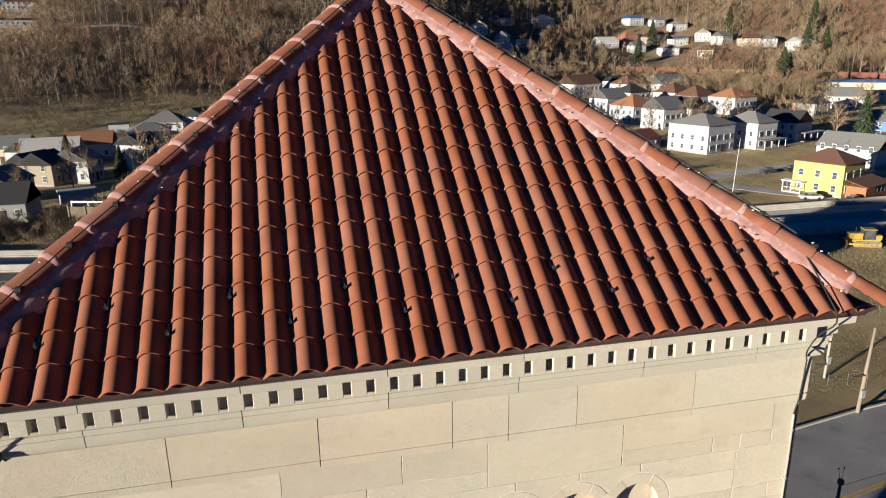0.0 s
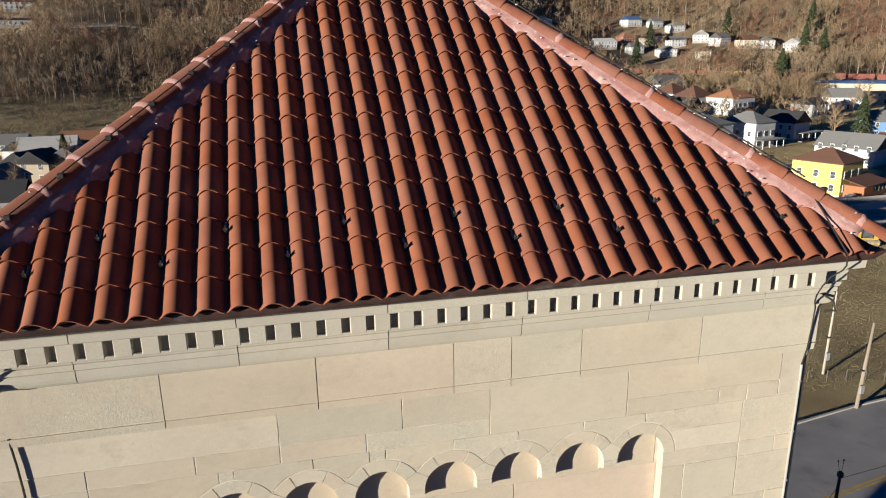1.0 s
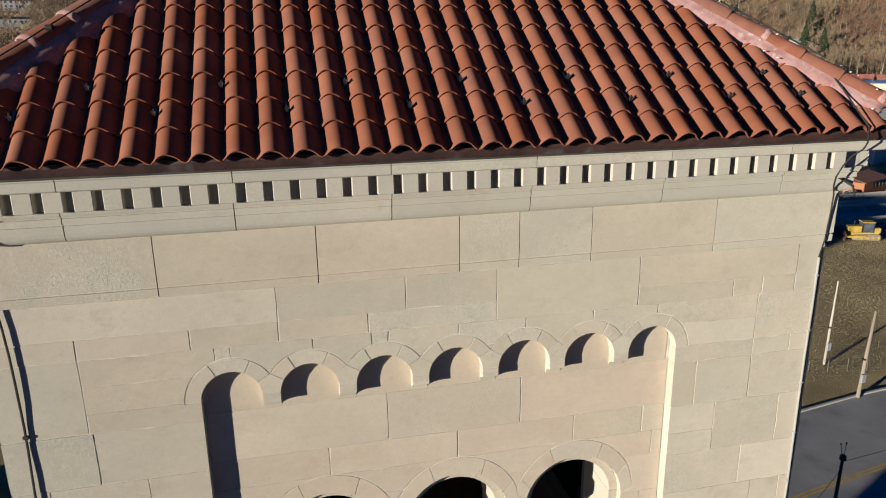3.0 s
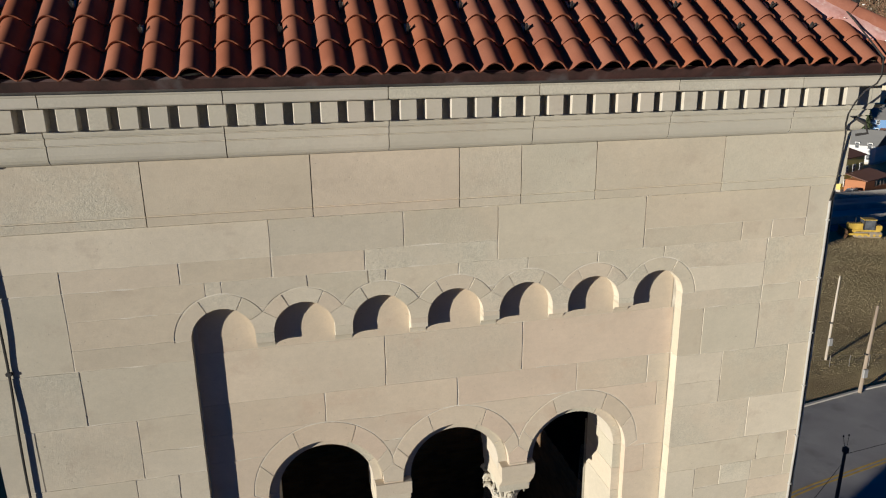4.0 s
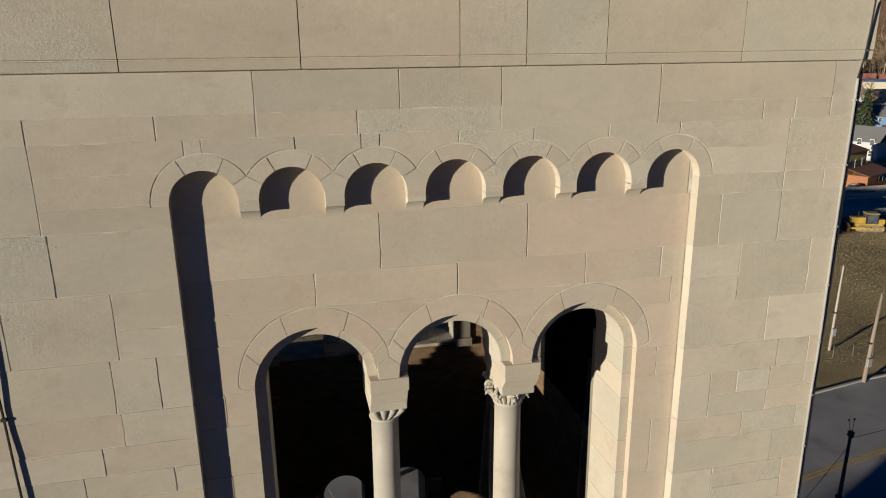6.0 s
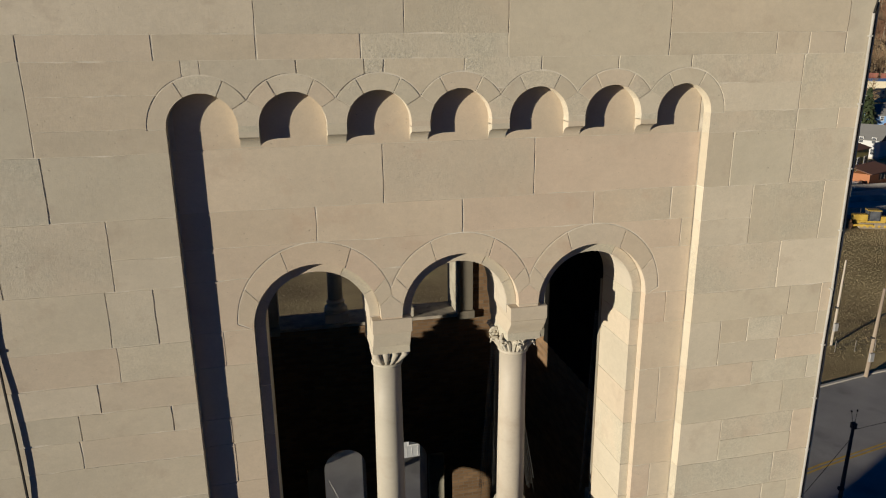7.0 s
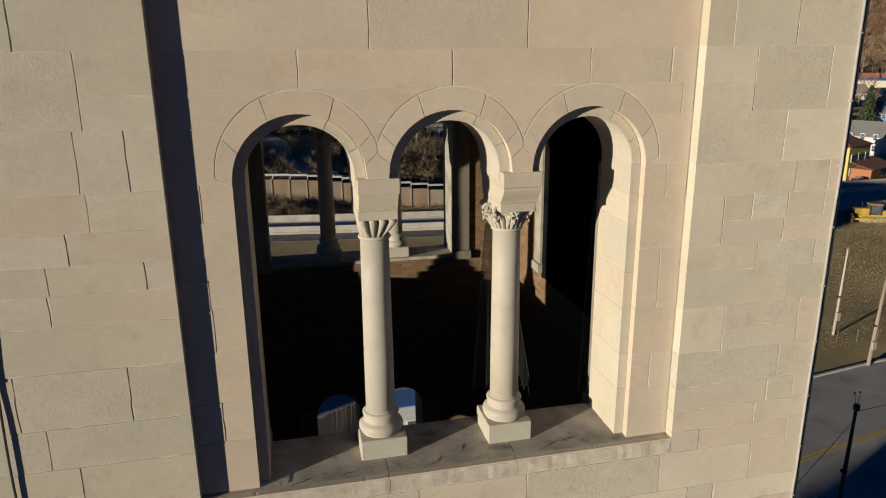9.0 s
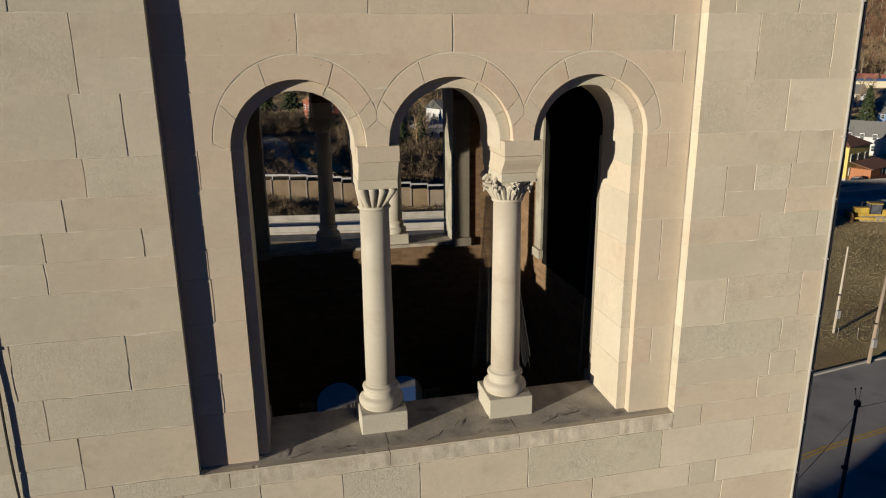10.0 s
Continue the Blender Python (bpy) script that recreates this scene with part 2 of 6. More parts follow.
def tube(points, radius, sides=8):
    """A tube mesh along a line of points."""
    pts = [Vector(p) for p in points]
    vs, fs = [], []
    for i, p in enumerate(pts):
        d = (pts[min(i + 1, len(pts) - 1)] - pts[max(i - 1, 0)]).normalized()
        a = d.cross(Vector((0.31, 0.17, 0.93)))
        a = a.normalized() if a.length > 1e-3 else Vector((1, 0, 0))
        c = d.cross(a)
        r = radius[i] if isinstance(radius, (list, tuple)) else radius
        for k in range(sides):
            q = 2 * math.pi * k / sides
            vs.append(tuple(p + r * (math.cos(q) * a + math.sin(q) * c)))
    for i in range(len(pts) - 1):
        for k in range(sides):
            j = (k + 1) % sides
            fs.append((i * sides + k, i * sides + j, (i + 1) * sides + j, (i + 1) * sides + k))
    fs.append(tuple(range(sides))[::-1])
    fs.append(tuple(range((len(pts) - 1) * sides, len(pts) * sides)))
    return vs, fs


def lathe(profile, sides=32, centre=(0, 0, 0)):
    vs, fs = [], []
    for r, z in profile:
        for k in range(sides):
            q = 2 * math.pi * k / sides
            vs.append((centre[0] + r * math.cos(q), centre[1] + r * math.sin(q), centre[2] + z))
    for i in range(len(profile) - 1):
        for k in range(sides):
            j = (k + 1) % sides
            fs.append((i * sides + k, i * sides + j, (i + 1) * sides + j, (i + 1) * sides + k))
    fs.append(tuple(range(sides))[::-1])
    fs.append(tuple(range((len(profile) - 1) * sides, len(profile) * sides)))
    return vs, fs


def extrude(tris, y0, y1):
    """A slab from 2D triangles (x, z), counter-clockwise, between the planes y0 (front) and y1."""
    index, vs, fs, count = {}, [], [], {}
    ordered = []
    for t in tris:
        ids = []
        for p in t:
            k = (round(p[0], 5), round(p[1], 5))
            if k not in index:
                index[k] = len(index)
                ordered.append(k)
            ids.append(index[k])
        if len(set(ids)) < 3:
            continue
        fs.append(tuple(ids))
        for a, b in zip(ids, ids[1:] + ids[:1]):
            count[(a, b)] = count.get((a, b), 0) + 1
    n = len(ordered)
    vs = [(x, y0, z) for x, z in ordered] + [(x, y1, z) for x, z in ordered]
    sides = [(b, a, a + n, b + n) for a, b in count if (b, a) not in count]
    back = [tuple(i + n for i in f[::-1]) for f in fs]
    return vs, fs + sides + back


def split(groups):
    """groups: lists of polygons in order of rank. Gives, group by group and polygon by polygon, the triangles that no polygon of an earlier group covers."""
    verts, faces, rank = [], [], []
    for g, polys in enumerate(groups):
        for i, poly in enumerate(polys):
            faces.append(list(range(len(verts), len(verts) + len(poly))))
            verts += [Vector(p) for p in poly]
            rank.append((g, i))
    v, _, f, _, _, of = delaunay_2d_cdt(verts, [], faces, 1, 1e-5, True)
    out = [[[] for _ in polys] for polys in groups]
    for tri, src in zip(f, of):
        if not src:
            continue
        g, i = min(rank[s] for s in src)
        p = [v[k] for k in tri]
        area = (p[1] - p[0]).cross(p[2] - p[0])
        if abs(area) < 1e-9:
            continue
        out[g][i].append(p if area > 0 else p[::-1])
    return out


def rect(x0, x1, z0, z1, gap=0.0):
    h, q = gap / 2, gap / 5
    return [(x0 + h, z0 + q), (x1 - h, z0 + q), (x1 - h, z1 - q), (x0 + h, z1 - q)]


def arc(cx, cz, r, a0, a1, n):
    return [(cx + r * math.cos(radians(a0 + (a1 - a0) * i / n)), cz + r * math.sin(radians(a0 + (a1 - a0) * i / n))) for i in range(n + 1)]


def arcade(left, right, bottom, level, centres, springing, r, grow=0.0):
    """The outline of an opening: open from bottom to level, with round arches above it."""
    pts = [(left - grow, bottom - grow), (right + grow, bottom - grow), (right + grow, level)]
    for c in reversed(centres):
        pts += [(c + r + grow, level)] if c != centres[-1] else []
        pts += arc(c, springing, r + grow, 0, 180, 20)
        pts += [(c - r - grow, level)]
    out = []
    for p in pts:
        if not out or (Vector(p) - Vector(out[-1])).length > 1e-4:
            out.append(p)
    return out


def ring(cx, outer, inner, joints, gap, reach):
    """Voussoirs between two arcs (springing height, radius), cut off at reach from the middle; joints: the angles between the stones."""
    (zo, ro), (zi, ri) = outer, inner
    out = []
    for a0, a1 in zip(joints, joints[1:]):
        g = math.degrees(gap / 2 / ri)
        outside = arc(cx, zo, ro - gap / 2, a0 + g, a1 - g, max(10, int((a1 - a0) / 4)))
        inside = arc(cx, zi, ri, a0 + g, a1 - g, max(10, int((a1 - a0) / 4)))
        outside = [(min(max(x, cx - reach[0]), cx + reach[1]), z) for x, z in outside]
        out.append(outside + inside[::-1])
    return out


# ---- tower ----
HALF, DEEP = 3.98, 0.85
MID = Vector((0, HALF, 0))
CENTRES = [-2.07 + 0.69 * k for k in range(7)]
WIN = (-1.27, 0.03, 1.33)
panel_hole = arcade(-2.337, 2.337, 22.83, 27.40, CENTRES, 27.44, 0.267)
panel_back = arcade(-2.337, 2.337, 22.83, 27.40, CENTRES, 27.44, 0.267, 0.004)
order_one = arcade(WIN[0] - 0.555, WIN[2] + 0.555, 22.80, 25.66, WIN, 25.69, 0.555)
order_one_back = arcade(WIN[0] - 0.555, WIN[2] + 0.555, 22.80, 25.66, WIN, 25.69, 0.555, 0.004)
order_two = arcade(WIN[0] - 0.46, WIN[2] + 0.46, 22.80, 25.60, WIN, 25.69, 0.46)
GAP = 0.009
PD, OD = 0.117, 0.210  # depth of the blind panel, and of the recessed second order

wall_front = tagged(new("wall_front"), "cream limestone ashlar bell tower wall with blind arcade", "wall", kind="structure")


chip = random.Random(41)


def worn(corners):
    """A block's outline with uneven, here and there chipped edges."""
    mid = sum((Vector(p) for p in corners), Vector((0, 0))) / len(corners)
    out = []
    for p, q in zip(corners, corners[1:] + corners[:1]):
        p, q = Vector(p), Vector(q)
        n = max(1, int((q - p).length / 0.11))
        out.append(tuple(p + (mid - p).normalized() * chip.uniform(0.0, 0.006)))
        for i in range(1, n):
            c = p.lerp(q, (i + chip.uniform(-0.3, 0.3)) / n)
            inward = Vector((p.y - q.y, q.x - p.x)).normalized()
            if inward.dot(mid - c) < 0:
                inward = -inward
            depth = chip.uniform(0.004, 0.011) if chip.random() < 0.09 else chip.uniform(-0.002, 0.002)
            out.append(tuple(c + inward * depth))
    return out


def course(z0, z1, xs, skip=()):
    """The stones of one course between the joints xs."""
    return [worn(rect(a, b, z0, z1, GAP)) for k, (a, b) in enumerate(zip(xs, xs[1:])) if k not in skip]


L, R = -HALF, HALF
rows = course(27.95, 28.46, [0.40, 1.87]) + course(28.14, 28.46, [L, -1.62, -0.47, 0.40]) + course(28.14, 28.46, [1.87, 3.67]) + course(27.95, 28.46, [3.67, R])
rows += course(27.95, 28.14, [L, -3.28, -2.37, -1.62, -0.82, 0.40]) + course(27.95, 28.14, [1.87, 2.94, 3.28, 3.67])
rows += course(27.70, 27.95, [-3.28, -2.18, -2.05, -1.33, -0.80, -0.64, 0.03, 0.70, 1.40, 2.10, 3.25]) + course(27.45, 27.70, [-3.28, -2.05]) + course(27.45, 27.70, [2.05, 3.25])
rows += course(27.45, 27.70, [-2.05 + 0.69 * k for k in range(7)]) + course(27.26, 27.95, [L, -3.28]) + course(27.45, 27.95, [3.25, R])
rows += course(27.26, 27.45, [-3.28, -2.07, -1.38, -0.69, 0.0, 0.69, 1.38, 2.07, 3.25, 3.70, R])
rows += course(26.75, 27.26, [L, -3.25, -2.3]) + course(26.75, 27.26, [2.3, 2.60, 3.25, R])
rows += course(26.43, 26.75, [-2.86, -2.3]) + course(26.17, 26.43, [-2.86, -2.3]) + course(26.17, 26.75, [L, -3.67, -2.86]) + course(26.43, 26.75, [2.3, 2.87]) + course(26.17, 26.43, [2.3, 2.87])
rows += course(26.17, 26.75, [2.87, 3.66, R])
rows += course(25.69, 26.17, [L, -2.94, -2.58, -2.3]) + course(25.69, 26.17, [2.3, 3.25, R])
rows += course(25.38, 25.69, [L, -2.91, -2.3]) + course(25.38, 25.69, [2.3, 3.43, 3.80, R])
rows += course(25.12, 25.38, [L, -3.1, -2.3]) + course(24.88, 25.12, [L, -3.28, -2.55, -2.3]) + course(25.13, 25.38, [2.68, 2.99, 3.38, 3.80, R]) + course(24.89, 25.38, [2.3, 2.68])
rows += course(24.89, 25.13, [2.68, 3.36, R]) + course(24.62, 24.88, [L, -3.3, -2.3]) + course(24.63, 24.89, [2.3, 3.10, 3.76, R])
rows += course(24.22, 24.62, [L, -2.3]) + course(24.26, 24.63, [2.3, 3.5, R])
rows += course(23.72, 24.22, [L, -3.66, -2.79, -2.3]) + course(23.77, 24.26, [2.3, 2.81]) + course(24.01, 24.26, [2.81, 3.67]) + course(23.77, 24.01, [2.81, 3.67]) + course(23.77, 24.26, [3.67, R])
rows += course(23.34, 23.72, [L, -3.48, -2.3]) + course(23.39, 23.77, [2.3, 3.50, R])
rows += course(23.08, 23.34, [L, -3.27]) + course(22.84, 23.08, [L, -3.27]) + course(22.84, 23.34, [-3.27, -2.3]) + course(23.13, 23.39, [2.3, 3.41, 3.72, R])
rows += course(22.89, 23.13, [2.3, 3.29, R]) + course(22.65, 22.89, [2.3, 2.66, 3.72, R]) + course(22.65, 22.84, [L, -3.06, -2.3])
rows += course(22.2, 22.65, [L, -3.3, -2.5, -1.83, -1.08, -0.34, 0.76, 2.23, 3.31, R]) + course(22.65, 22.84, [-2.3, -0.63, 0.65, 2.3])
rows += course(21.93, 22.2, [L, -2.9, -1.7, 0.1, 1.47, 2.59, 2.9, R]) + course(21.5, 21.93, [L, -3.2, -2.2, -0.9, 0.5, 1.9, 3.0, R])
z = 21.5
rng = random.Random(7)
while z > 17.5:
    h = rng.uniform(0.26, 0.5)
    xs = [L]
    while xs[-1] < R - 1.3:
        xs.append(xs[-1] + rng.uniform(0.55, 1.25))
    rows += course(z - h, z, xs + [R])
    z -= h
low = z
rings, hulls = [], []
for k, c in enumerate(CENTRES):
    reach = (0.9 if k == 0 else 0.342, 0.9 if k == 6 else 0.342)
    a0, a1 = (0 if k == 6 else 31), (180 if k == 0 else 149)
    rings += ring(c, (27.44, 0.40), (27.44, 0.267), [a0, 63, 117, a1], 0.008, reach)
    hulls += ring(c, (27.44, 0.408), (27.44, 0.262), [a0 - 0.5, a1 + 0.5], 0.0, (reach[0] + 0.006, reach[1] + 0.006))
groups = split([[panel_hole], rings, hulls, rows])
shift = random.Random(3)
PIECES = [("voussoir", t) for t in groups[1]] + [("stone", t) for t in groups[3]]
backing = split([[panel_back], [rect(L + 0.01, R - 0.01, low, 28.46)]])[1][0]
part("mortar_core", extrude(backing, 0.004, PD - 0.0001), MORTAR, wall_front)

# inner panel
prow = course(27.26, 27.8, [-2.40 + 0.1, 2.3]) + course(26.75, 27.26, [-2.33, -0.66, 0.70, 2.33])
prow += course(26.44, 26.75, [-2.33, -1.24, 0.04, 1.29, 2.08, 2.33]) + course(26.16, 26.44, [-2.33, 2.21, 2.33])
prow += course(25.70, 26.16, [-2.33, -1.27, 0.03, 1.33, 2.33]) + course(25.38, 25.70, [-2.33, -2.08, -1.05]) + course(25.38, 25.70, [1.05, 2.11, 2.33]) + course(25.38, 25.53, [-1.05, 0.0, 1.05]) + course(25.53, 25.70, [-1.05, 0.0, 1.05]) + course(24.88, 25.38, [-2.33, 0.0, 2.33])
prow += course(24.62, 24.88, [-2.33, -2.09, 0.0]) + course(24.22, 24.62, [-2.33, -2.08, 0.0]) + course(23.74, 24.22, [-2.33, 0]) + course(23.35, 23.74, [-2.33, -2.08, 0]) + course(22.83, 23.35, [-2.33, 0])
prow += course(24.26, 24.88, [0.0, 2.11, 2.33]) + course(23.77, 24.26, [0.0, 2.33]) + course(23.37, 23.77, [0, 2.09, 2.33]) + course(22.83, 23.37, [0.0, 2.33])
wrings, whulls = [], []
for k, c in enumerate(WIN):
    reach = (0.9 if k == 0 else 0.646, 0.9 if k == 2 else 0.646)
    cuts = [0 if k == 2 else 12, 27, 63, 115, 153, 180 if k == 0 else 168]
    wrings += ring(c, (25.758, 0.682), (25.69, 0.555), cuts, 0.009, reach)
    whulls += ring(c, (25.758, 0.69), (25.69, 0.55), [cuts[0] - 0.5, cuts[-1] + 0.5], 0.0, (reach[0] + 0.006, reach[1] + 0.006))
pg = split([[order_one], wrings, whulls, prow])
PANEL = [("voussoir", t) for t in pg[1]] + [("panel_stone", t) for t in pg[3]]
pb = split([[order_one_back], [rect(-2.5, 2.5, 22.7, 27.95)]])[1][0]
part("panel_core", extrude(pb, PD + 0.004, OD - 0.0001), MORTAR, wall_front)

# load-bearing core with the second order of the openings; the four sides are alike
low_windows = [arcade(c - 0.43, c + 0.43, 17.6, 19.6, [c], 19.67, 0.43) for c in (-0.62, 0.68)]
side_window = arcade(-0.86, 0.0, 17.6, 19.45, [-0.43], 19.5, 0.43)


def core(holes, x0, x1, z0, z1):
    return split([holes, [rect(x0, x1, z0, z1)]])[1][0]


def side(k):
    """Turns the front wall's place into that of side k."""
    return Matrix.Translation(MID) @ Matrix.Rotation(radians(90 * k), 4, "Z") @ Matrix.Translation(-MID)


CORE = extrude(core([order_two], -HALF + 0.004, HALF - 0.004, 0.0, 29.5), OD, DEEP)
part("bearing_core", CORE, TRIM, wall_front, "smooth cream limestone window reveals")
SIDES = [tagged(new("wall_" + n), "plain cream limestone side of the bell tower", "wall", kind="structure") for n in ("right", "back", "left")]
for k, w in enumerate(SIDES):
    x = HALF - DEEP if k != 1 else HALF - 0.004
    holes = [order_two] + (low_windows if k == 1 else [side_window] if k == 2 else [])
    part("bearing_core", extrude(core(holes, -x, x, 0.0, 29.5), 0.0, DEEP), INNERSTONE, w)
    w.matrix_world = side(k + 1)
INNER = HALF - DEEP
for k, w in enumerate([wall_front] + SIDES):
    holes = [arcade(WIN[0] - 0.47, WIN[2] + 0.47, 22.80, 25.60, WIN, 25.69, 0.47)] + (low_windows if k == 2 else [side_window] if k == 3 else [])
    part("brick_lining", extrude(core(holes, -INNER + 0.03, INNER - 0.03, 15.0, 29.3), DEEP + 0.004, DEEP + 0.03), BRICK, w, "brown brick interior lining")
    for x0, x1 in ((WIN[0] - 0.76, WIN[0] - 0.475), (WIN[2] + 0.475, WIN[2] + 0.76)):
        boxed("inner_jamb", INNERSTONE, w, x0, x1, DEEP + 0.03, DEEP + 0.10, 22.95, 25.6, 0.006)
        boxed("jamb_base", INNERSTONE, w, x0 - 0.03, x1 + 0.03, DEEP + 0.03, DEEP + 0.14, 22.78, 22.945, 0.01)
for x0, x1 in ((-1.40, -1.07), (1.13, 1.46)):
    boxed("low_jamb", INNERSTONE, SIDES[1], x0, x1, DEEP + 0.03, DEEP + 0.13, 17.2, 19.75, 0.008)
# unseen floor and ceiling, added in dark grey to close the belfry
tagged(boxed("floor", FLOOR, None, -INNER, INNER, DEEP, DEEP + 2 * INNER, 14.8, 15.0), "dark concrete belfry floor, added unseen", "floor", kind="structure")
tagged(boxed("ceiling", FLOOR, None, -INNER, INNER, DEEP, DEEP + 2 * INNER, 29.3, 29.5), "dark belfry ceiling, added unseen", "ceiling", kind="structure")

# second order: voussoirs and jamb stones of the recessed ring
for c in WIN:
    for k, poly in enumerate(ring(c, (25.69, 0.553), (25.69, 0.463), [0, 27, 63, 115, 153, 180], 0.007, (0.9, 0.9))):
        part("inner_voussoir", extrude(split([[poly]])[0][0], OD - 0.006, OD + 0.01), STONE, wall_front)
zs = [22.84, 23.36, 23.75, 24.24, 24.62, 25.12, 25.40, 25.69]
for z0, z1 in zip(zs, zs[1:]):
    boxed("jamb_stone", STONE, wall_front, WIN[0] - 0.553, WIN[0] - 0.456, OD - 0.007, 0.845, z0 + 0.003, z1 - 0.003, 0.002)
    boxed("jamb_stone", STONE, wall_front, WIN[2] + 0.456, WIN[2] + 0.553, OD - 0.007, 0.845, z0 + 0.003, z1 - 0.003, 0.002)

# corbels under the blind arcade
prof = [(0.0, 27.405), (0.0, 27.362), (0.004, 27.358)] + [(PD * math.sin(radians(a)), 27.26 + 0.095 * math.cos(radians(a))) for a in (12, 25, 38, 50, 62, 74, 86)] + [(PD + 0.001, 27.258), (PD + 0.001, 27.405)]
for a, b in zip(CENTRES, CENTRES[1:]):
    x0, x1 = a + 0.267, b - 0.267
    n = len(prof)
    vs = [(x0, y, z) for y, z in prof] + [(x1, y, z) for y, z in prof]
    fs = [(i, (i + 1) % n, (i + 1) % n + n, i + n)[::-1] for i in range(n)] + [tuple(range(n))[::-1], tuple(range(n, 2 * n))]
    bm = bmesh.new()
    me = bpy.data.meshes.new("tmp")
    me.from_pydata(vs, [], fs)
    bm.from_mesh(me)
    bpy.data.meshes.remove(me)
    bmesh.ops.recalc_face_normals(bm, faces=bm.faces)
    part("corbel", bm, STONE, wall_front)


def sweep(profile, x0, x1, m0=0, m1=0):
    """A moulding along x from a profile of (out, z); m: 1 where the end is mitred round the corner."""
    n = len(profile)
    vs = [(x0 - m0 * p, -p, z) for p, z in profile] + [(x1 + m1 * p, -p, z) for p, z in profile]
    fs = [(i, i + n, (i + 1) % n + n, (i + 1) % n) for i in range(n)] + [tuple(range(n)), tuple(range(n, 2 * n))[::-1]]
    me = bpy.data.meshes.new("tmp")
    me.from_pydata(vs, [], fs)
    bm = bmesh.new()
    bm.from_mesh(me)
    bpy.data.meshes.remove(me)
    bmesh.ops.recalc_face_normals(bm, faces=bm.faces)
    return bm


FRIEZE = [(-0.05, 29.0), (0.04, 29.0), (0.04, 28.562), (0.026, 28.557), (0.026, 28.549), (0.038, 28.545), (0.034, 28.472), (0.0, 28.463), (-0.05, 28.463)]
BED = [(-0.05, 29.003), (0.052, 29.003), (0.078, 29.012), (0.097, 29.028), (0.109, 29.05), (0.115, 29.08), (0.118, 29.143), (0.108, 29.147), (0.108, 29.153), (0.131, 29.157), (0.131, 29.205), (0.120, 29.209), (0.120, 29.214), (0.142, 29.218), (0.150, 29.24), (0.155, 29.268), (-0.05, 29.268)]
BAND = [(-0.05, 29.268), (0.128, 29.268), (0.128, 29.442), (-0.05, 29.442)]
CORONA = [(-0.05, 29.442), (0.275, 29.442), (0.285, 29.452), (0.285, 29.52), (0.292, 29.53), (0.292, 29.545), (-0.05, 29.56)]
cornice = tagged(new("cornice"), "pale limestone dentil cornice around the tower top", "cornice", kind="structure")
for name, profile, cuts in (("frieze_stone", FRIEZE, [L, -2.565, -1.245, 0.03, 0.60, 1.32, 2.63, R]), ("bed_mould", BED, [L, -3.18, -1.89, -0.59, 0.67, 1.98, 3.26, R]), ("corona_stone", CORONA, [L, -3.14, -1.87, -0.61, 0.66, 1.95, 3.2, R])):
    for k, (a, b) in enumerate(zip(cuts, cuts[1:])):
        last = k == len(cuts) - 2
        part(name, sweep(profile, a + (0 if k == 0 else 0.004), b - (0 if last else 0.004), int(k == 0), int(last)), STONE if name == "frieze_stone" else TRIM, cornice)
part("dentil_band", sweep(BAND, L, R, 1, 1), TRIM, cornice)
dent = box(bmesh.new(), -0.07, 0.07, -0.235, -0.12, 29.272, 29.438, 0.006)
first = part("dentil", dent, TRIM, cornice)
first.location.x = -0.44 - 17 * 0.2115
for k in range(1, 38):
    o = first.copy()
    scene.collection.objects.link(o)
    o.location.x = -0.44 + (k - 17) * 0.2115
for k in (1, 2, 3):
    bm = bmesh.new()
    for profile in (FRIEZE, BED, BAND, CORONA):
        q = sweep(profile, L, R, 1, 1)
        me = bpy.data.meshes.new("tmp")
        q.to_mesh(me)
        q.free()
        bm.from_mesh(me)
        bpy.data.meshes.remove(me)
    for j in range(38):
        c = -0.44 + (j - 17) * 0.2115
        box(bm, c - 0.07, c + 0.07, -0.235, -0.12, 29.272, 29.438)
    o = part("cornice_return", bm, TRIM, cornice)
    o.matrix_world = side(k)

# sill
sill = tagged(new("window_sill"), "weathered grey limestone sill slabs under the arches", "sill", kind="structure")
SL = [(-0.86, 22.66), (-0.014, 22.66), (-0.014, 22.826), (-0.1, 22.832), (-0.86, 22.86)]
for a, b in zip((-2.335, -2.085, -0.62, 0.66, 2.10), (-2.085, -0.62, 0.66, 2.10, 2.335)):
    part("sill_slab", sweep(SL, a + 0.004, b - 0.004), SILLTOP, sill)
    lip = bmesh.new()
    steps = max(2, int((b - a) / 0.05))
    edge = []
    for i in range(steps + 1):
        x = a + 0.004 + (b - a - 0.008) * i / steps
        worn_z, worn_y = 22.824 - abs(chip.gauss(0, 0.004)), -0.007 + abs(chip.gauss(0, 0.002))
        edge.append([lip.verts.new(p) for p in ((x, worn_y, 22.664), (x, worn_y, worn_z - 0.012), (x, 0.003, worn_z), (x, 0.0135, worn_z), (x, 0.0135, 22.664))])
    for e0, e1 in zip(edge, edge[1:]):
        for k in range(5):
            lip.faces.new((e0[k], e1[k], e1[(k + 1) % 5], e0[(k + 1) % 5]))
    lip.faces.new(edge[0])
    lip.faces.new(edge[-1][::-1])
    bmesh.ops.recalc_face_normals(lip, faces=lip.faces)
    part("sill_face", lip, SILLFACE, sill, "paler chipped front face")
for k in (1, 2, 3):
    o = part("sill_return", sweep(SL, -2.0, 2.05), SILLTOP, sill)
    o.matrix_world = side(k)

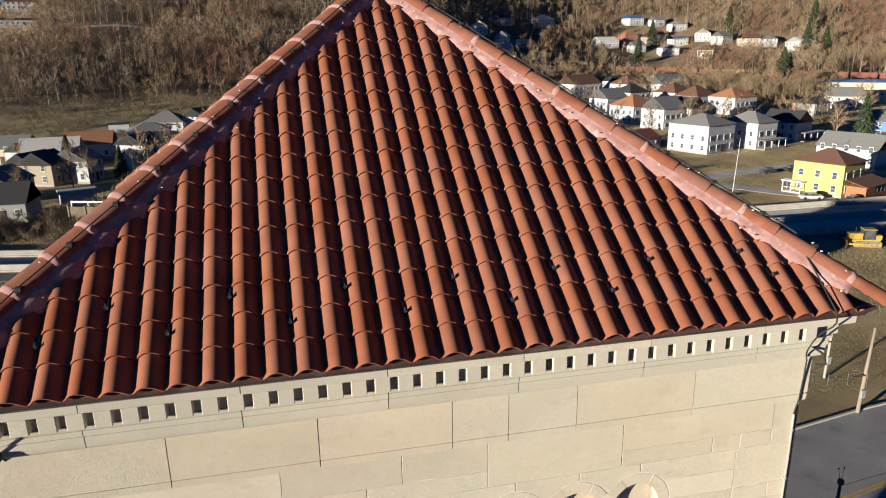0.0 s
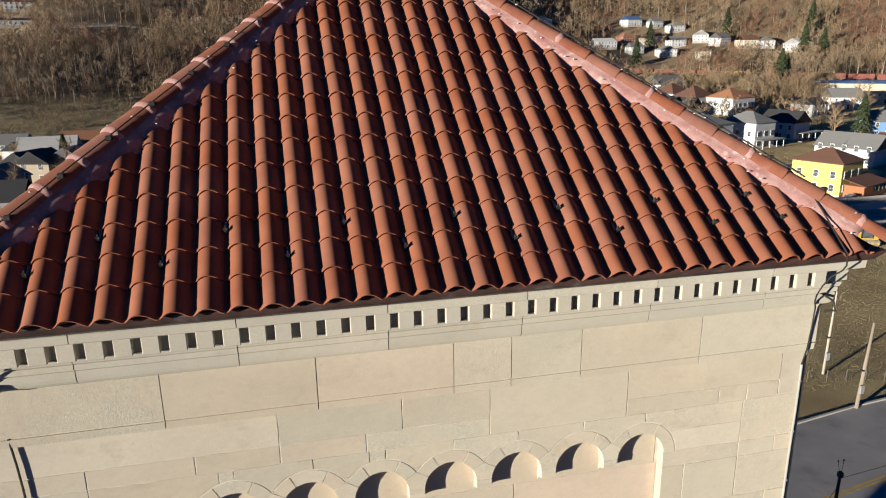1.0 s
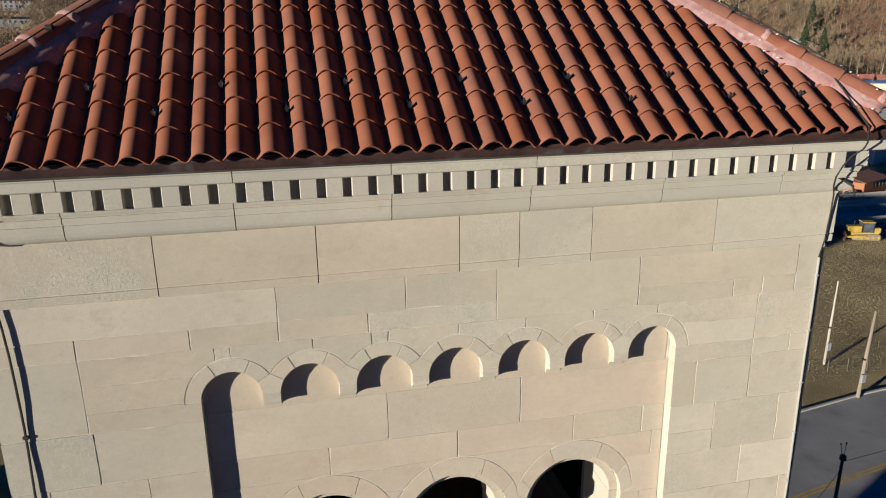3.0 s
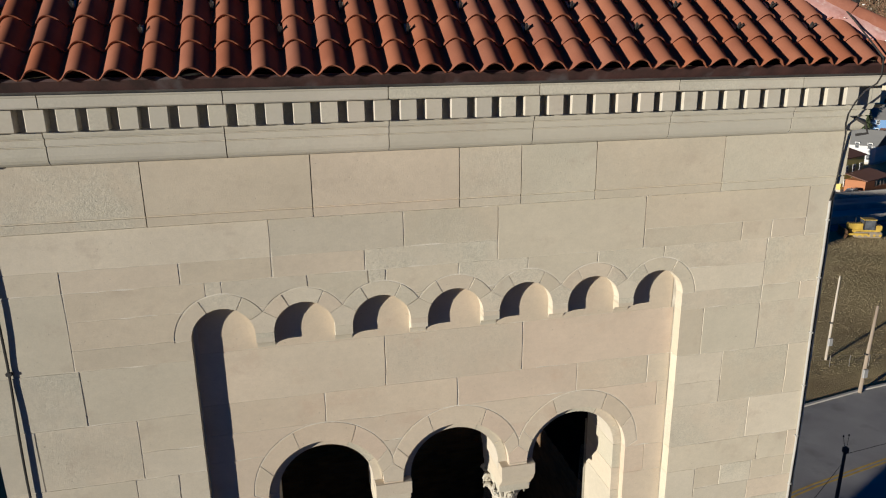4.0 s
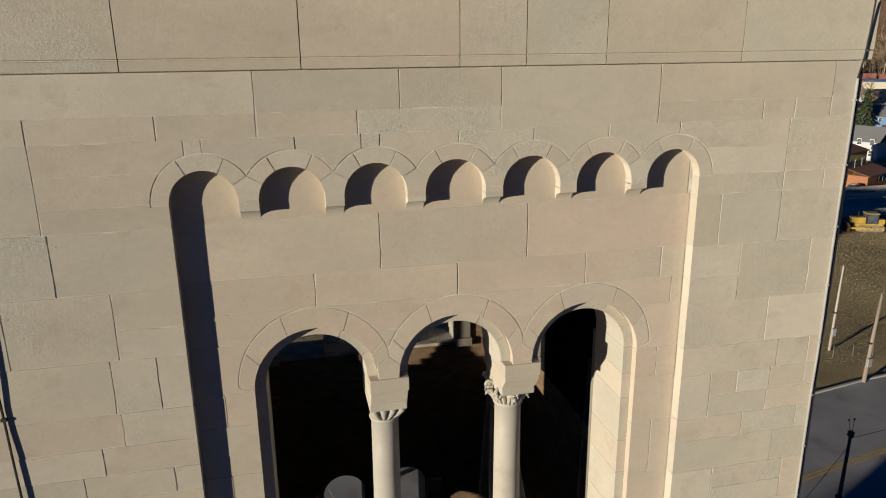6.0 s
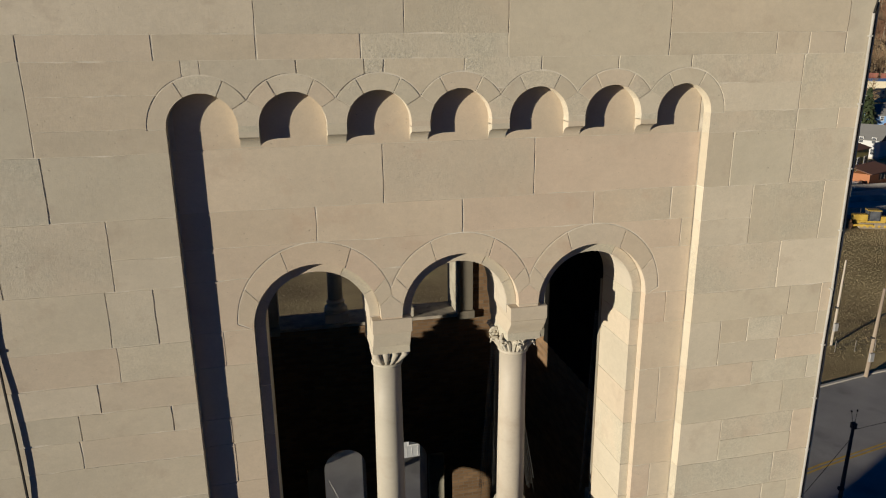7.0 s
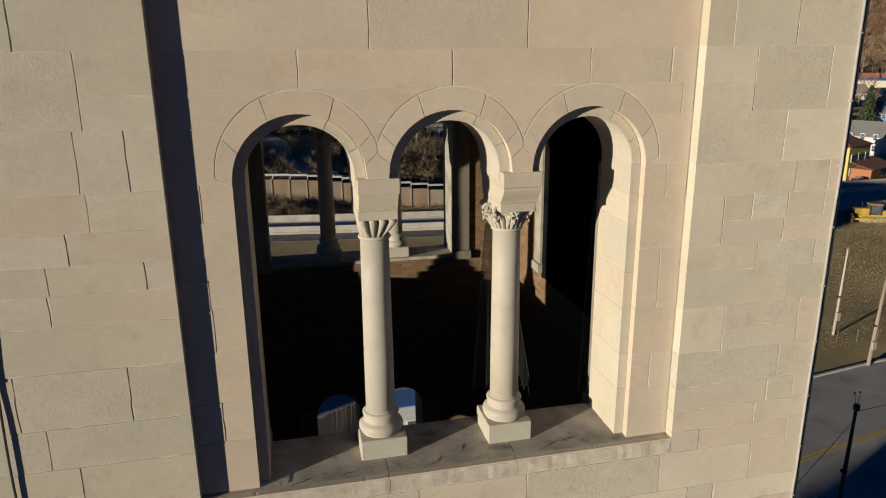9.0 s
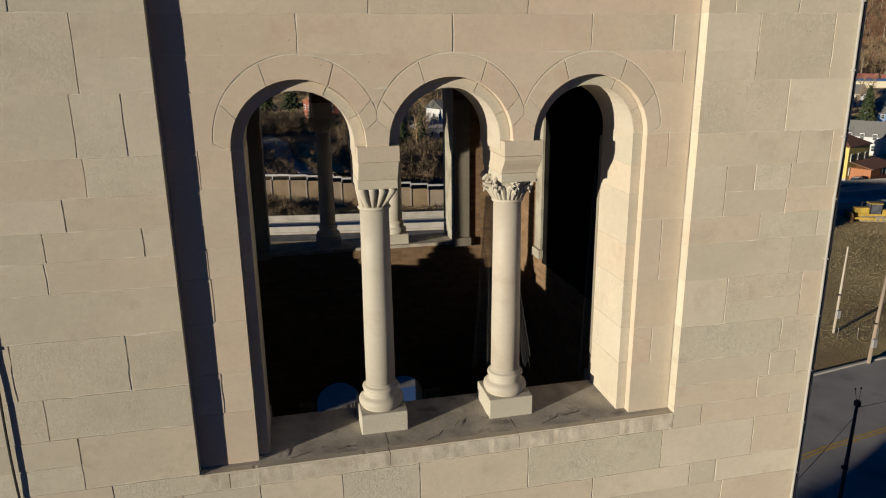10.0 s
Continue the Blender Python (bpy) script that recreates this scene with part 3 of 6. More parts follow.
# dry twigs blown onto the sill
tw = random.Random(15)
for x0, y0, turn, size in ((-1.45, 0.10, 20, 0.20), (-1.05, 0.12, -12, 0.10), (-0.18, 0.12, 35, 0.22), (0.10, 0.30, 60, 0.12), (1.05, 0.16, 28, 0.24), (1.30, 0.22, 12, 0.20), (-1.62, 0.16, 75, 0.14), (0.42, 0.34, -30, 0.10)):
    twig = thing("twig", "thin dry brown twig lying on the sill", "twig", "twigs on the sill")
    twig.matrix_basis = pose(x0, y0, 22.836 + 0.036 * max(0, y0 - 0.1), 0, 0, turn)
    pts = [(size * k / 4 - size / 2, tw.uniform(-0.005, 0.005), 0.004 + tw.uniform(0, 0.004)) for k in range(5)]
    stem = part("stem", tube(pts, [0.0025, 0.0025, 0.002, 0.002, 0.0012], 5), TWIG, twig)
    part("fork", tube([pts[2], (pts[2][0] + size * 0.22, pts[2][1] + size * 0.2, 0.012)], [0.0018, 0.001], 4), TWIG, stem)

# columns between the arches
COLX = (-0.62, 0.68)


def bell(z0, z1, r0, half, front, back, lobes=0, amount=0.0, power=1.3):
    """A capital's body: round at the foot, a rectangle at the head."""
    vs, fs, S, N = [], [], 64, 9
    for i in range(N + 1):
        f = i / N
        g = f ** power
        for k in range(S):
            q = 2 * math.pi * (k + 0.5) / S
            c, sn = math.cos(q), math.sin(q)
            sq = 1 / max(abs(c), abs(sn))
            bx, by = c * sq * half, sn * sq * (back if sn > 0 else front)
            r = r0 * (1 + amount * (abs(math.cos(lobes * q / 2)) - 0.5) * math.sin(math.pi * min(1, f * 1.1)))
            vs.append((r * c + (bx - r * c) * g, r * sn + (by - r * sn) * g, z0 + (z1 - z0) * f))
    for i in range(N):
        for k in range(S):
            j = (k + 1) % S
            fs.append((i * S + k, i * S + j, (i + 1) * S + j, (i + 1) * S + k))
    fs += [tuple(range(S))[::-1], tuple(range(N * S, (N + 1) * S))]
    return vs, fs


def block(profile, half):
    """A block along x from a closed profile of (y, z)."""
    n = len(profile)
    vs = [(-half, py, pz) for py, pz in profile] + [(half, py, pz) for py, pz in profile]
    fs = [(i, (i + 1) % n, (i + 1) % n + n, i + n) for i in range(n)] + [tuple(range(n))[::-1], tuple(range(n, 2 * n))]
    me = bpy.data.meshes.new("tmp")
    me.from_pydata(vs, [], fs)
    bm = bmesh.new()
    bm.from_mesh(me)
    bpy.data.meshes.remove(me)
    bmesh.ops.recalc_face_normals(bm, faces=bm.faces)
    bmesh.ops.bevel(bm, geom=[e for e in bm.edges if len(e.link_faces) == 2 and e.calc_face_angle() > 0.6], offset=0.004, segments=1, affect="EDGES")
    return bm


def column(x, y, carved):
    col = thing("column", "smooth cream limestone column with %s capital on a moulded base" % ("a carved leafy" if carved else "a plain scalloped"), "column", "belfry columns", at=(x, y, 22.84))
    boxed("plinth", TRIM, col, -0.23, 0.23, -0.23, 0.23, -0.02, 0.205, 0.008)
    part("base", lathe([(0.20, 0.205)] + [(0.175 + 0.048 * math.cos(radians(a)), 0.265 + 0.058 * math.sin(radians(a))) for a in range(-80, 81, 20)] + [(0.172, 0.332), (0.168, 0.36), (0.175, 0.378)] + [(0.157 + 0.026 * math.cos(radians(a)), 0.405 + 0.026 * math.sin(radians(a))) for a in range(-70, 91, 20)] + [(0.150, 0.436), (0.146, 0.46)], 40), TRIM, col, smooth=True)
    part("shaft", lathe([(0.146, 0.46), (0.1445, 1.0), (0.139, 1.7), (0.136, 2.21)], 40), TRIM, col, smooth=True)
    part("necking", lathe([(0.136, 2.21), (0.150, 2.216), (0.156, 2.228), (0.150, 2.242), (0.136, 2.248)], 40), TRIM, col, smooth=True)
    if carved:
        cap = part("capital", bell(2.247, 2.47, 0.135, 0.165, 0.25, 0.20, 16, 0.10, 1.6), TRIM, col, "carved acanthus leaves and volutes")
        for k in range(8):
            q = math.pi / 4 * k
            r = 0.262 if k % 2 else 0.215
            c = Vector((r * math.cos(q) * 0.9, r * math.sin(q), 2.425))
            curl = []
            for j in range(14):
                a = j * 0.62
                rad = 0.048 - 0.0029 * j
                curl.append(c + Vector((math.cos(q) * rad * math.cos(a), math.sin(q) * rad * math.cos(a), rad * math.sin(a))))
            part("volute", tube(curl, [0.020] * 10 + [0.022, 0.024, 0.024, 0.018], 7), TRIM, cap)
            for s in (-1, 0, 1):
                p0 = Vector((0.143 * math.cos(q + s * 0.26), 0.143 * math.sin(q + s * 0.26), 2.252))
                top = 2.375 if s else 2.335
                p1 = Vector((0.193 * math.cos(q + s * 0.20), 0.193 * math.sin(q + s * 0.20), top))
                p2 = Vector((0.236 * math.cos(q + s * 0.14), 0.236 * math.sin(q + s * 0.14), top + 0.012))
                p3 = Vector((0.240 * math.cos(q + s * 0.12), 0.240 * math.sin(q + s * 0.12), top - 0.022))
                part("leaf", tube([p0, (p0 + p1) / 2 + Vector((0, 0, 0.01)), p1, p2, p3], [0.016, 0.024, 0.022, 0.017, 0.006], 6), TRIM, cap)
        for k in range(6):
            q = math.pi / 3 * k
            part("petal", tube([(0.012 * math.cos(q), -0.232, 2.43 + 0.012 * math.sin(q)), (0.032 * math.cos(q), -0.25, 2.43 + 0.032 * math.sin(q)), (0.052 * math.cos(q), -0.238, 2.43 + 0.052 * math.sin(q))], [0.012, 0.019, 0.008], 6), TRIM, cap)
        front = 0.325
    else:
        cap = part("capital", bell(2.247, 2.45, 0.132, 0.15, 0.26, 0.22, 0, 0.0, 1.15), TRIM, col)
        front = 0.33
        spots = [(-0.135 + 0.09 * k, -0.285) for k in range(4)] + [(-0.135 + 0.09 * k, 0.23) for k in range(4)] + [(sx * 0.13, -0.19 + 0.105 * k) for sx in (-1, 1) for k in range(4)]
        for sx, sy in spots:
            d = Vector((sx, sy, 0)).normalized()
            lo, hi = Vector((0.122 * d.x, 0.122 * d.y, 2.25)), Vector((sx, sy, 2.445))
            part("scallop", tube([lo, lo.lerp(hi, 0.55) + Vector((0, 0, -0.01)), hi, hi + Vector((0, 0, 0.02))], [0.020, 0.033, 0.044, 0.044], 10), TRIM, cap, smooth=True)
    part("abacus", block([(-front, 2.45), (-front, 2.53), (0.24, 2.53), (0.24, 2.45)], 0.178 if not carved else 0.168), STONE, col)
    cavetto = [(-front - 0.012, 2.534)] + [(-front - 0.012 - (0.443 - front - 0.012) * math.sin(radians(a)) ** 1.5, 2.534 + 0.165 * a / 90) for a in (18, 36, 54, 72, 90)] if carved else [(-0.352, 2.534), (-0.436, 2.70)]
    part("impost", block(cavetto + [(0.28, 2.70), (0.25, 2.534)], 0.176), STONE, col)
    part("impost_slab", block([(-0.452, 2.704), (-0.452, 2.838), (0.29, 2.838), (0.29, 2.704)], 0.183), STONE, col)
    return col


cols = [column(COLX[0], 0.55, False), column(COLX[1], 0.55, True)]
for k in (1, 2, 3):
    for c in cols:
        copy_thing(c, side(k) @ c.matrix_basis)

# ---- roof ----
EAVE, ZE, PITCH, EXPO = 0.42, 29.655, 0.2515, 0.309
TH = math.atan(0.77)
CT, ST = math.cos(TH), math.sin(TH)
RUN = HALF + EAVE
UP = RUN / CT


CUTBACK = 0.245


def slope(u, v, h=0.0):
    """A point of the front slope: u along the eave, v up the slope, h above it."""
    return (u, -EAVE + v * CT - h * ST, ZE + v * ST + h * CT)


roof = tagged(new("roof"), "pyramid roof of weathered terracotta barrel tiles", "roof", kind="structure")
bm = bmesh.new()
for k in range(4):
    m = side(k)
    q = [bm.verts.new(m @ Vector(p)) for p in (slope(-RUN + 0.1, 0.1, -0.055), slope(RUN - 0.1, 0.1, -0.055), slope(0, UP, -0.055))]
    bm.faces.new(q)
part("deck", bm, FASCIA, roof, "dark roof boarding")
for k in range(4):
    o = part("fascia_board", sweep([(0.26, 29.56), (0.33, 29.56), (0.40, 29.635), (0.40, 29.655), (0.26, 29.655)], L, R, 1, 1), FASCIA, roof)
    o.matrix_world = side(k)
    o = part("drip_edge", sweep([(0.26, 29.551), (0.335, 29.547), (0.345, 29.562), (0.26, 29.567)], L, R, 1, 1), DRIP, roof)
    o.matrix_world = side(k)

SHAPE = [(0.0, -0.008), (0.014, -0.013), (0.028, -0.007), (0.042, 0.009), (0.057, 0.031), (0.076, 0.053), (0.097, 0.068), (0.120, 0.076), (0.143, 0.075)]
SHAPE += [(0.166, 0.067), (0.187, 0.054), (0.206, 0.036), (0.222, 0.017), (0.237, 0.000), (0.2515, -0.008)]


def tile_mesh(lift0=0.026, lift1=0.0, length=EXPO + 0.05, thick=0.015):
    n = len(SHAPE)
    vs, fs = [], []
    for v, lift in ((0, lift0), (0.03, lift0 - 0.002), (length, lift1)):
        for u, h in SHAPE:
            vs.append((u - 0.14, v, h * (1.0 if v else 1.04) + lift))
    for i in range(2):
        for k in range(n - 1):
            fs.append((i * n + k, i * n + k + 1, (i + 1) * n + k + 1, (i + 1) * n + k))
    base = len(vs)
    for v, lift in ((0, lift0), (0.0, lift0 - thick), (0.16, lift0 - thick - 0.008)):
        for u, h in SHAPE:
            vs.append((u - 0.14, v, h * 1.04 + lift))
    for i in range(2):
        for k in range(n - 1):
            fs.append((base + (i + 1) * n + k, base + (i + 1) * n + k + 1, base + i * n + k + 1, base + i * n + k))
    return vs, fs, 2 * (n - 1)


tv, tf, smooth_faces = tile_mesh()
tile_data = bpy.data.meshes.new("tile")
tile_data.from_pydata(tv, [], tf)
tile_data.polygons.foreach_set("use_smooth", [True] * len(tf))
tile_data.materials.append(CLAY)
SLOPE = Matrix(((1, 0, 0, 0), (0, CT, -ST, -EAVE), (0, ST, CT, ZE), (0, 0, 0, 1))) @ Matrix.Translation((0, -0.03, 0))
cut_rng = random.Random(11)
TILES, CUT = [], []
for i in range(-18, 19):
    u = -0.0335 + i * PITCH
    j = 0
    while j * EXPO < UP:
        v = j * EXPO
        inner = RUN - (v + EXPO + 0.05) * CT - CUTBACK - 0.02
        outer = RUN - v * CT - CUTBACK
        if abs(u) + 0.13 < inner:
            TILES.append((u, v))
        elif abs(u) - 0.13 < outer:
            CUT.append((u, v))
        j += 1


def jitter(u, v):
    return SLOPE @ Matrix.Translation((u + cut_rng.uniform(-0.003, 0.003), v + cut_rng.uniform(-0.006, 0.006), cut_rng.uniform(0, 0.003))) @ Matrix.Rotation(radians(cut_rng.uniform(-0.5, 0.5)), 4, "Z")


def clipped(u, v):
    bm = bmesh.new()
    bm.from_mesh(tile_data)
    bm.transform(Matrix.Translation((u, v, 0)))
    for s in (-1, 1):
        geom = list(bm.verts) + list(bm.edges) + list(bm.faces)
        nrm = Vector((s, CT, 0)).normalized()
        bmesh.ops.bisect_plane(bm, geom=geom, plane_co=(s * (RUN - CUTBACK), 0, 0), plane_no=nrm, clear_outer=True)
    bm.transform(SLOPE)
    return bm


# the other three slopes, out of sight of the near one
bm = bmesh.new()
for u, v in TILES:
    k0 = len(bm.verts)
    bm.from_mesh(tile_data)
    bm.verts.ensure_lookup_table()
    m = SLOPE @ Matrix.Translation((u, v, 0))
    for q in bm.verts[k0:]:
        q.co = m @ q.co
far_tiles = part("tile_field", bm, CLAY, roof, "rows of terracotta tiles", smooth=True)
tagged(far_tiles, kind="stuff")
far_tiles.matrix_world = side(1)
for k in (2, 3):
    o = far_tiles.copy()
    scene.collection.objects.link(o)
    o.matrix_world = side(k)

# hips: bedding strip and overlapping ridge tiles
apex = Vector((0, HALF, ZE + UP * ST))
for k in range(4):
    foot = side(k) @ Vector((RUN, -EAVE, ZE))
    ax = (apex - foot).normalized()
    across = ax.cross(Vector((0, 0, 1))).normalized()
    upn = across.cross(ax)
    length = (apex - foot).length
    bm = bmesh.new()
    sunk = 0.78 if k == 0 else 1.0
    sec = [(0.10 * sunk, 0.080), (0.125 * sunk, 0.072), (0.150 * sunk, 0.054), (0.174 - 0.02 * (k == 0), 0.026), (0.188, 0.004), (0.200, -0.03), (0.210, -0.13)]
    sec = [(-p, q) for p, q in sec[::-1]] + sec
    steps = 90
    grid = []
    jr = random.Random(20 + k)
    for i in range(steps + 1):
        p = foot + ax * (0.34 + (length - 0.40) * i / steps)
        wav = 0.017 * math.sin(i * 1.9 + k) + 0.012 * math.sin(i * 0.7) + jr.uniform(-0.008, 0.008)
        grid.append([bm.verts.new(p + across * (a + math.copysign(wav, a) * min(1, max(0, (abs(a) - 0.15) * 9)) + jr.uniform(-0.003, 0.003)) + upn * (b + jr.uniform(-0.003, 0.003))) for a, b in sec])
    for r0, r1 in zip(grid, grid[1:]):
        for a in range(len(sec) - 1):
            bm.faces.new((r0[a], r0[a + 1], r1[a + 1], r1[a]))
    bm.faces.new(grid[0])
    bmesh.ops.recalc_face_normals(bm, faces=bm.faces)
    part("hip_bedding", bm, BEDDING, roof, "pinkish mortar bedding along the hip", smooth=True)
    count = 17
    for i in range(count):
        p0 = foot + ax * (-0.02 + i * (length - 0.05) / count)
        p1 = foot + ax * (-0.02 + (i + 1) * (length - 0.05) / count + 0.05)
        vs, fs = [], []
        for p, r, lift in ((p0, 0.148 * sunk, 0.080), (p0 + ax * 0.012, 0.150 * sunk, 0.079), (p1, 0.134 * sunk, 0.070)):
            for a in range(-100, 101, 20):
                vs.append(tuple(p + across * (r * math.sin(radians(a))) + upn * (lift + r * math.cos(radians(a)) * 0.58 / sunk)))
        n = 11
        for s in range(2):
            for a in range(n - 1):
                fs.append((s * n + a, s * n + a + 1, (s + 1) * n + a + 1, (s + 1) * n + a))
        fs.append(tuple(range(n))[::-1])
        tile_ob = part("hip_tile", (vs, fs), RIDGE, roof, smooth=True)
        vs, fs = [], []
        for step, r, lift in ((-0.035, 0.139, 0.074), (-0.012, 0.150, 0.0775), (0.014, 0.1535, 0.080), (0.022, 0.1495, 0.080)):
            for a in range(-96, 97, 16):
                wob = jr.uniform(-0.007, 0.007) if abs(step) > 0.012 else 0.0
                vs.append(tuple(p0 + ax * (step + wob) + across * (r * sunk * math.sin(radians(a))) + upn * (lift + r * math.cos(radians(a)) * 0.58)))
        for s4 in range(3):
            for a in range(12):
                fs.append((s4 * 13 + a, s4 * 13 + a + 1, (s4 + 1) * 13 + a + 1, (s4 + 1) * 13 + a))
        if i and (k or i % 3 == 1):
            part("mortar_collar", (vs, fs), BEDDING, tile_ob, "pale mortar collar", smooth=True)
bm = bmesh.new()
bmesh.ops.create_cone(bm, cap_ends=True, segments=8, radius1=0.26, radius2=0.10, depth=0.2)
bmesh.ops.translate(bm, vec=apex + Vector((0, 0, 0.12)), verts=bm.verts)
part("apex_cap", bm, RIDGE, roof)

# ---- ground and hills ----
EYE0 = Vector((-1.4, -5.8))


def ramp(a, b, x):
    f = min(1.0, max(0.0, (x - a) / (b - a)))
    return f * f * (3 - 2 * f)


def foot_of(az):
    return 330 + 260 * ramp(0, 30, az)


def height(x, y):
    d = math.hypot(x - EYE0.x, y - EYE0.y)
    az = math.degrees(math.atan2(x - EYE0.x, y - EYE0.y))
    bank = 5 * ramp(117, 126, y) * ramp(-45, -14, x) * (1 - ramp(40, 80, x)) * (1 - ramp(230, 300, y))
    bank += 2 * ramp(150, 230, y) * ramp(-30, -5, x) * (1 - ramp(40, 80, x)) * (1 - ramp(230, 300, y))
    bank *= 1 - 0.55 * ramp(-5, 32, x)
    if d < 150 or abs(az) > 120:
        return bank
    foot = foot_of(az)
    top = 8 + 104 * ramp(-20.4, -15, az) + 70 * ramp(-2, 12, az) + 30 * ramp(20, 45, az)
    z = top * ramp(foot, foot + 620, d) if d > foot else 0.0
    left = 1 - ramp(-3, 7, az)
    z += 9 * ramp(foot - 180, foot + 40, d) * (1 - left) + 21 * ramp(foot - 70, foot + 70, d) * left
    z *= ramp(-75, -48, az)
    z += (noise.noise(Vector((x * 0.006, y * 0.006, 0))) * 7 + noise.noise(Vector((x * 0.02, y * 0.02, 3))) * 4) * ramp(foot, foot + 200, d)
    return z + bank


GRASS = surface("dry winter grass", (0.25, 0.182, 0.084), (0.48, 0.37, 0.18), 0.11, 32, 1.0, 1.0, stain=((0.20, 0.175, 0.075), 0.07, 0.9), depth=0.17)
LITTER = surface("brown forest leaf litter", (0.12, 0.084, 0.047), (0.20, 0.142, 0.082), 0.03, 0.5, 1.0, 0.5, stain=((0.05, 0.042, 0.03), 0.02, 0.7), depth=0.4)
# asphalt colour raised to make up for the weak sun on flat ground
ASPHALT = surface("pale worn asphalt", (0.255, 0.242, 0.225), (0.365, 0.348, 0.322), 0.25, 30, 0.95, 0.6, stain=((0.18, 0.172, 0.16), 0.4, 0.7), depth=0.06)
# yard out of view, made dark to cut light bounced onto the tower
DIM_YARD = surface("dark unseen yard ground", (0.05, 0.048, 0.046), (0.09, 0.087, 0.083), 0.25, 30, 0.95, 0.5, depth=0.05)
CONCRETE = surface("pale highway concrete", (0.36, 0.33, 0.28), (0.52, 0.48, 0.42), 0.4, 6, 0.9, 0.2, stain=((0.25, 0.22, 0.18), 0.6, 0.5))
LANE = surface("tan concrete carriageway", (0.40, 0.375, 0.335), (0.54, 0.51, 0.455), 0.15, 5, 0.9, 0.2, stretch=(0.2, 1, 1), stain=((0.16, 0.14, 0.12), 0.5, 0.6))
YELLOW = surface("yellow road paint", (0.45, 0.28, 0.05), (0.6, 0.4, 0.08), 2, 20, 0.8, 0.1)
GRAVEL = surface("dark grey roadside gravel", (0.09, 0.085, 0.08), (0.20, 0.19, 0.18), 0.6, 12, 1.0, 0.8, stain=((0.30, 0.29, 0.28), 1.5, 0.4), depth=0.1)
WOOD = surface("weathered timber", (0.22, 0.17, 0.125), (0.36, 0.29, 0.22), 2, 40, 0.85, 0.4, stretch=(1, 1, 0.1))
GALV = surface("grey galvanised rail", (0.35, 0.34, 0.33), (0.5, 0.49, 0.47), 1, 20, 0.5, 0.1, metal=0.4)
vs, fs = [], []
radii = [0, 8, 16, 26, 38, 52, 70, 90, 105, 116, 122, 128, 136, 150, 165, 180, 195, 210, 225, 240, 255, 270, 285, 300, 315, 330, 345, 360, 375, 390, 405, 420, 440, 460, 480, 510, 540, 570, 600, 630, 670, 710, 760, 820, 880, 950, 1050, 1200, 1600, 2200, 3200, 4500]
N = 240
for r in radii:
    for k in range(N):
        a = 2 * math.pi * k / N
        x, y = EYE0.x + r * math.sin(a), EYE0.y + r * math.cos(a)
        vs.append((x, y, height(x, y)))
for i in range(len(radii) - 1):
    for k in range(N):
        j = (k + 1) % N
        fs.append((i * N + k, (i + 1) * N + k, (i + 1) * N + j, i * N + j))
ground = tagged(part("ground", (vs, fs), GRASS, smooth=True), "dry brown winter grass and wooded hillsides", "ground", kind="structure")
ground.data.materials.append(LITTER)
ground.data.materials.append(DIM_YARD)
for p in ground.data.polygons:
    d = math.hypot(p.center.x - EYE0.x, p.center.y - EYE0.y)
    az = math.degrees(math.atan2(p.center.x - EYE0.x, p.center.y - EYE0.y))
    if d > foot_of(az) - 12 + 20 * (1 - ramp(-3, 7, az)) or (-36 < p.center.x < 62 and 121 < p.center.y < 205):
        p.material_index = 1
    # unseen ground behind the viewpoint gets darker materials, so less light bounces
    elif p.center.y < 14 and p.center.x < 60:
        p.material_index = 2 if d < 120 else 1


def strip(name, mat, line, off0, off1, z0, z1, parent=None, down=0.3):
    """A slab that follows a line of (x, y), between two sideways offsets (to the left of the way)."""
    pts = [Vector(p) for p in line]
    vs, fs = [], []
    for i, p in enumerate(pts):
        d = (pts[min(i + 1, len(pts) - 1)] - pts[max(i - 1, 0)]).normalized()
        n = Vector((-d.y, d.x))
        a, b = p + n * off0, p + n * off1
        vs += [(a.x, a.y, z0 - down), (a.x, a.y, z1), (b.x, b.y, z1), (b.x, b.y, z0 - down)]
    for i in range(len(pts) - 1):
        for k in range(4):
            j = (k + 1) % 4
            fs.append((4 * i + k, 4 * i + j, 4 * i + 4 + j, 4 * i + 4 + k)[::-1])
    fs += [(0, 1, 2, 3)[::-1], tuple(range(4 * len(pts) - 4, 4 * len(pts)))]
    return part(name, (vs, fs), mat, parent)


# highway across the valley floor
HWY = [(x, 99.87 - 0.145 * x + 0.000757 * x * x) for x in range(-260, 300, 12)]
highway = tagged(new("highway"), "pale concrete highway with long barrier walls", "road", kind="structure")
WEST, EAST = [p for p in HWY if p[0] < -44], [p for p in HWY if p[0] > 50]
for a, b, line in ((0.7, 7.4, HWY), (8.6, 16.0, WEST), (8.6, 16.0, EAST)):
    strip("carriageway", LANE, line, a, b, 0, 0.10, highway)
for o, line in ((0.0, HWY), (7.8, HWY), (17.0, WEST), (17.0, EAST)):
    strip("barrier_foot", CONCRETE, line, o - 0.35, o + 0.35, 0, 0.30, highway)
    strip("barrier_wall", CONCRETE, line, o - 0.16, o + 0.16, 0.3, 1.15, highway, 0.0)
strip("verge", GRAVEL, HWY, -4.6, -0.9, 0, 0.05, highway)
rail = thing("guard_rail", "grey steel guard rail beside the highway", "guard rail")
strip("beam", GALV, HWY[6:17], 23.0, 23.12, 0.55, 0.85, rail, 0.0)
for p in HWY[6:17]:
    boxed("post", GALV, rail, p[0] - 0.1, p[0] + 0.1, p[1] + 23.15, p[1] + 23.3, -0.2, 0.85)

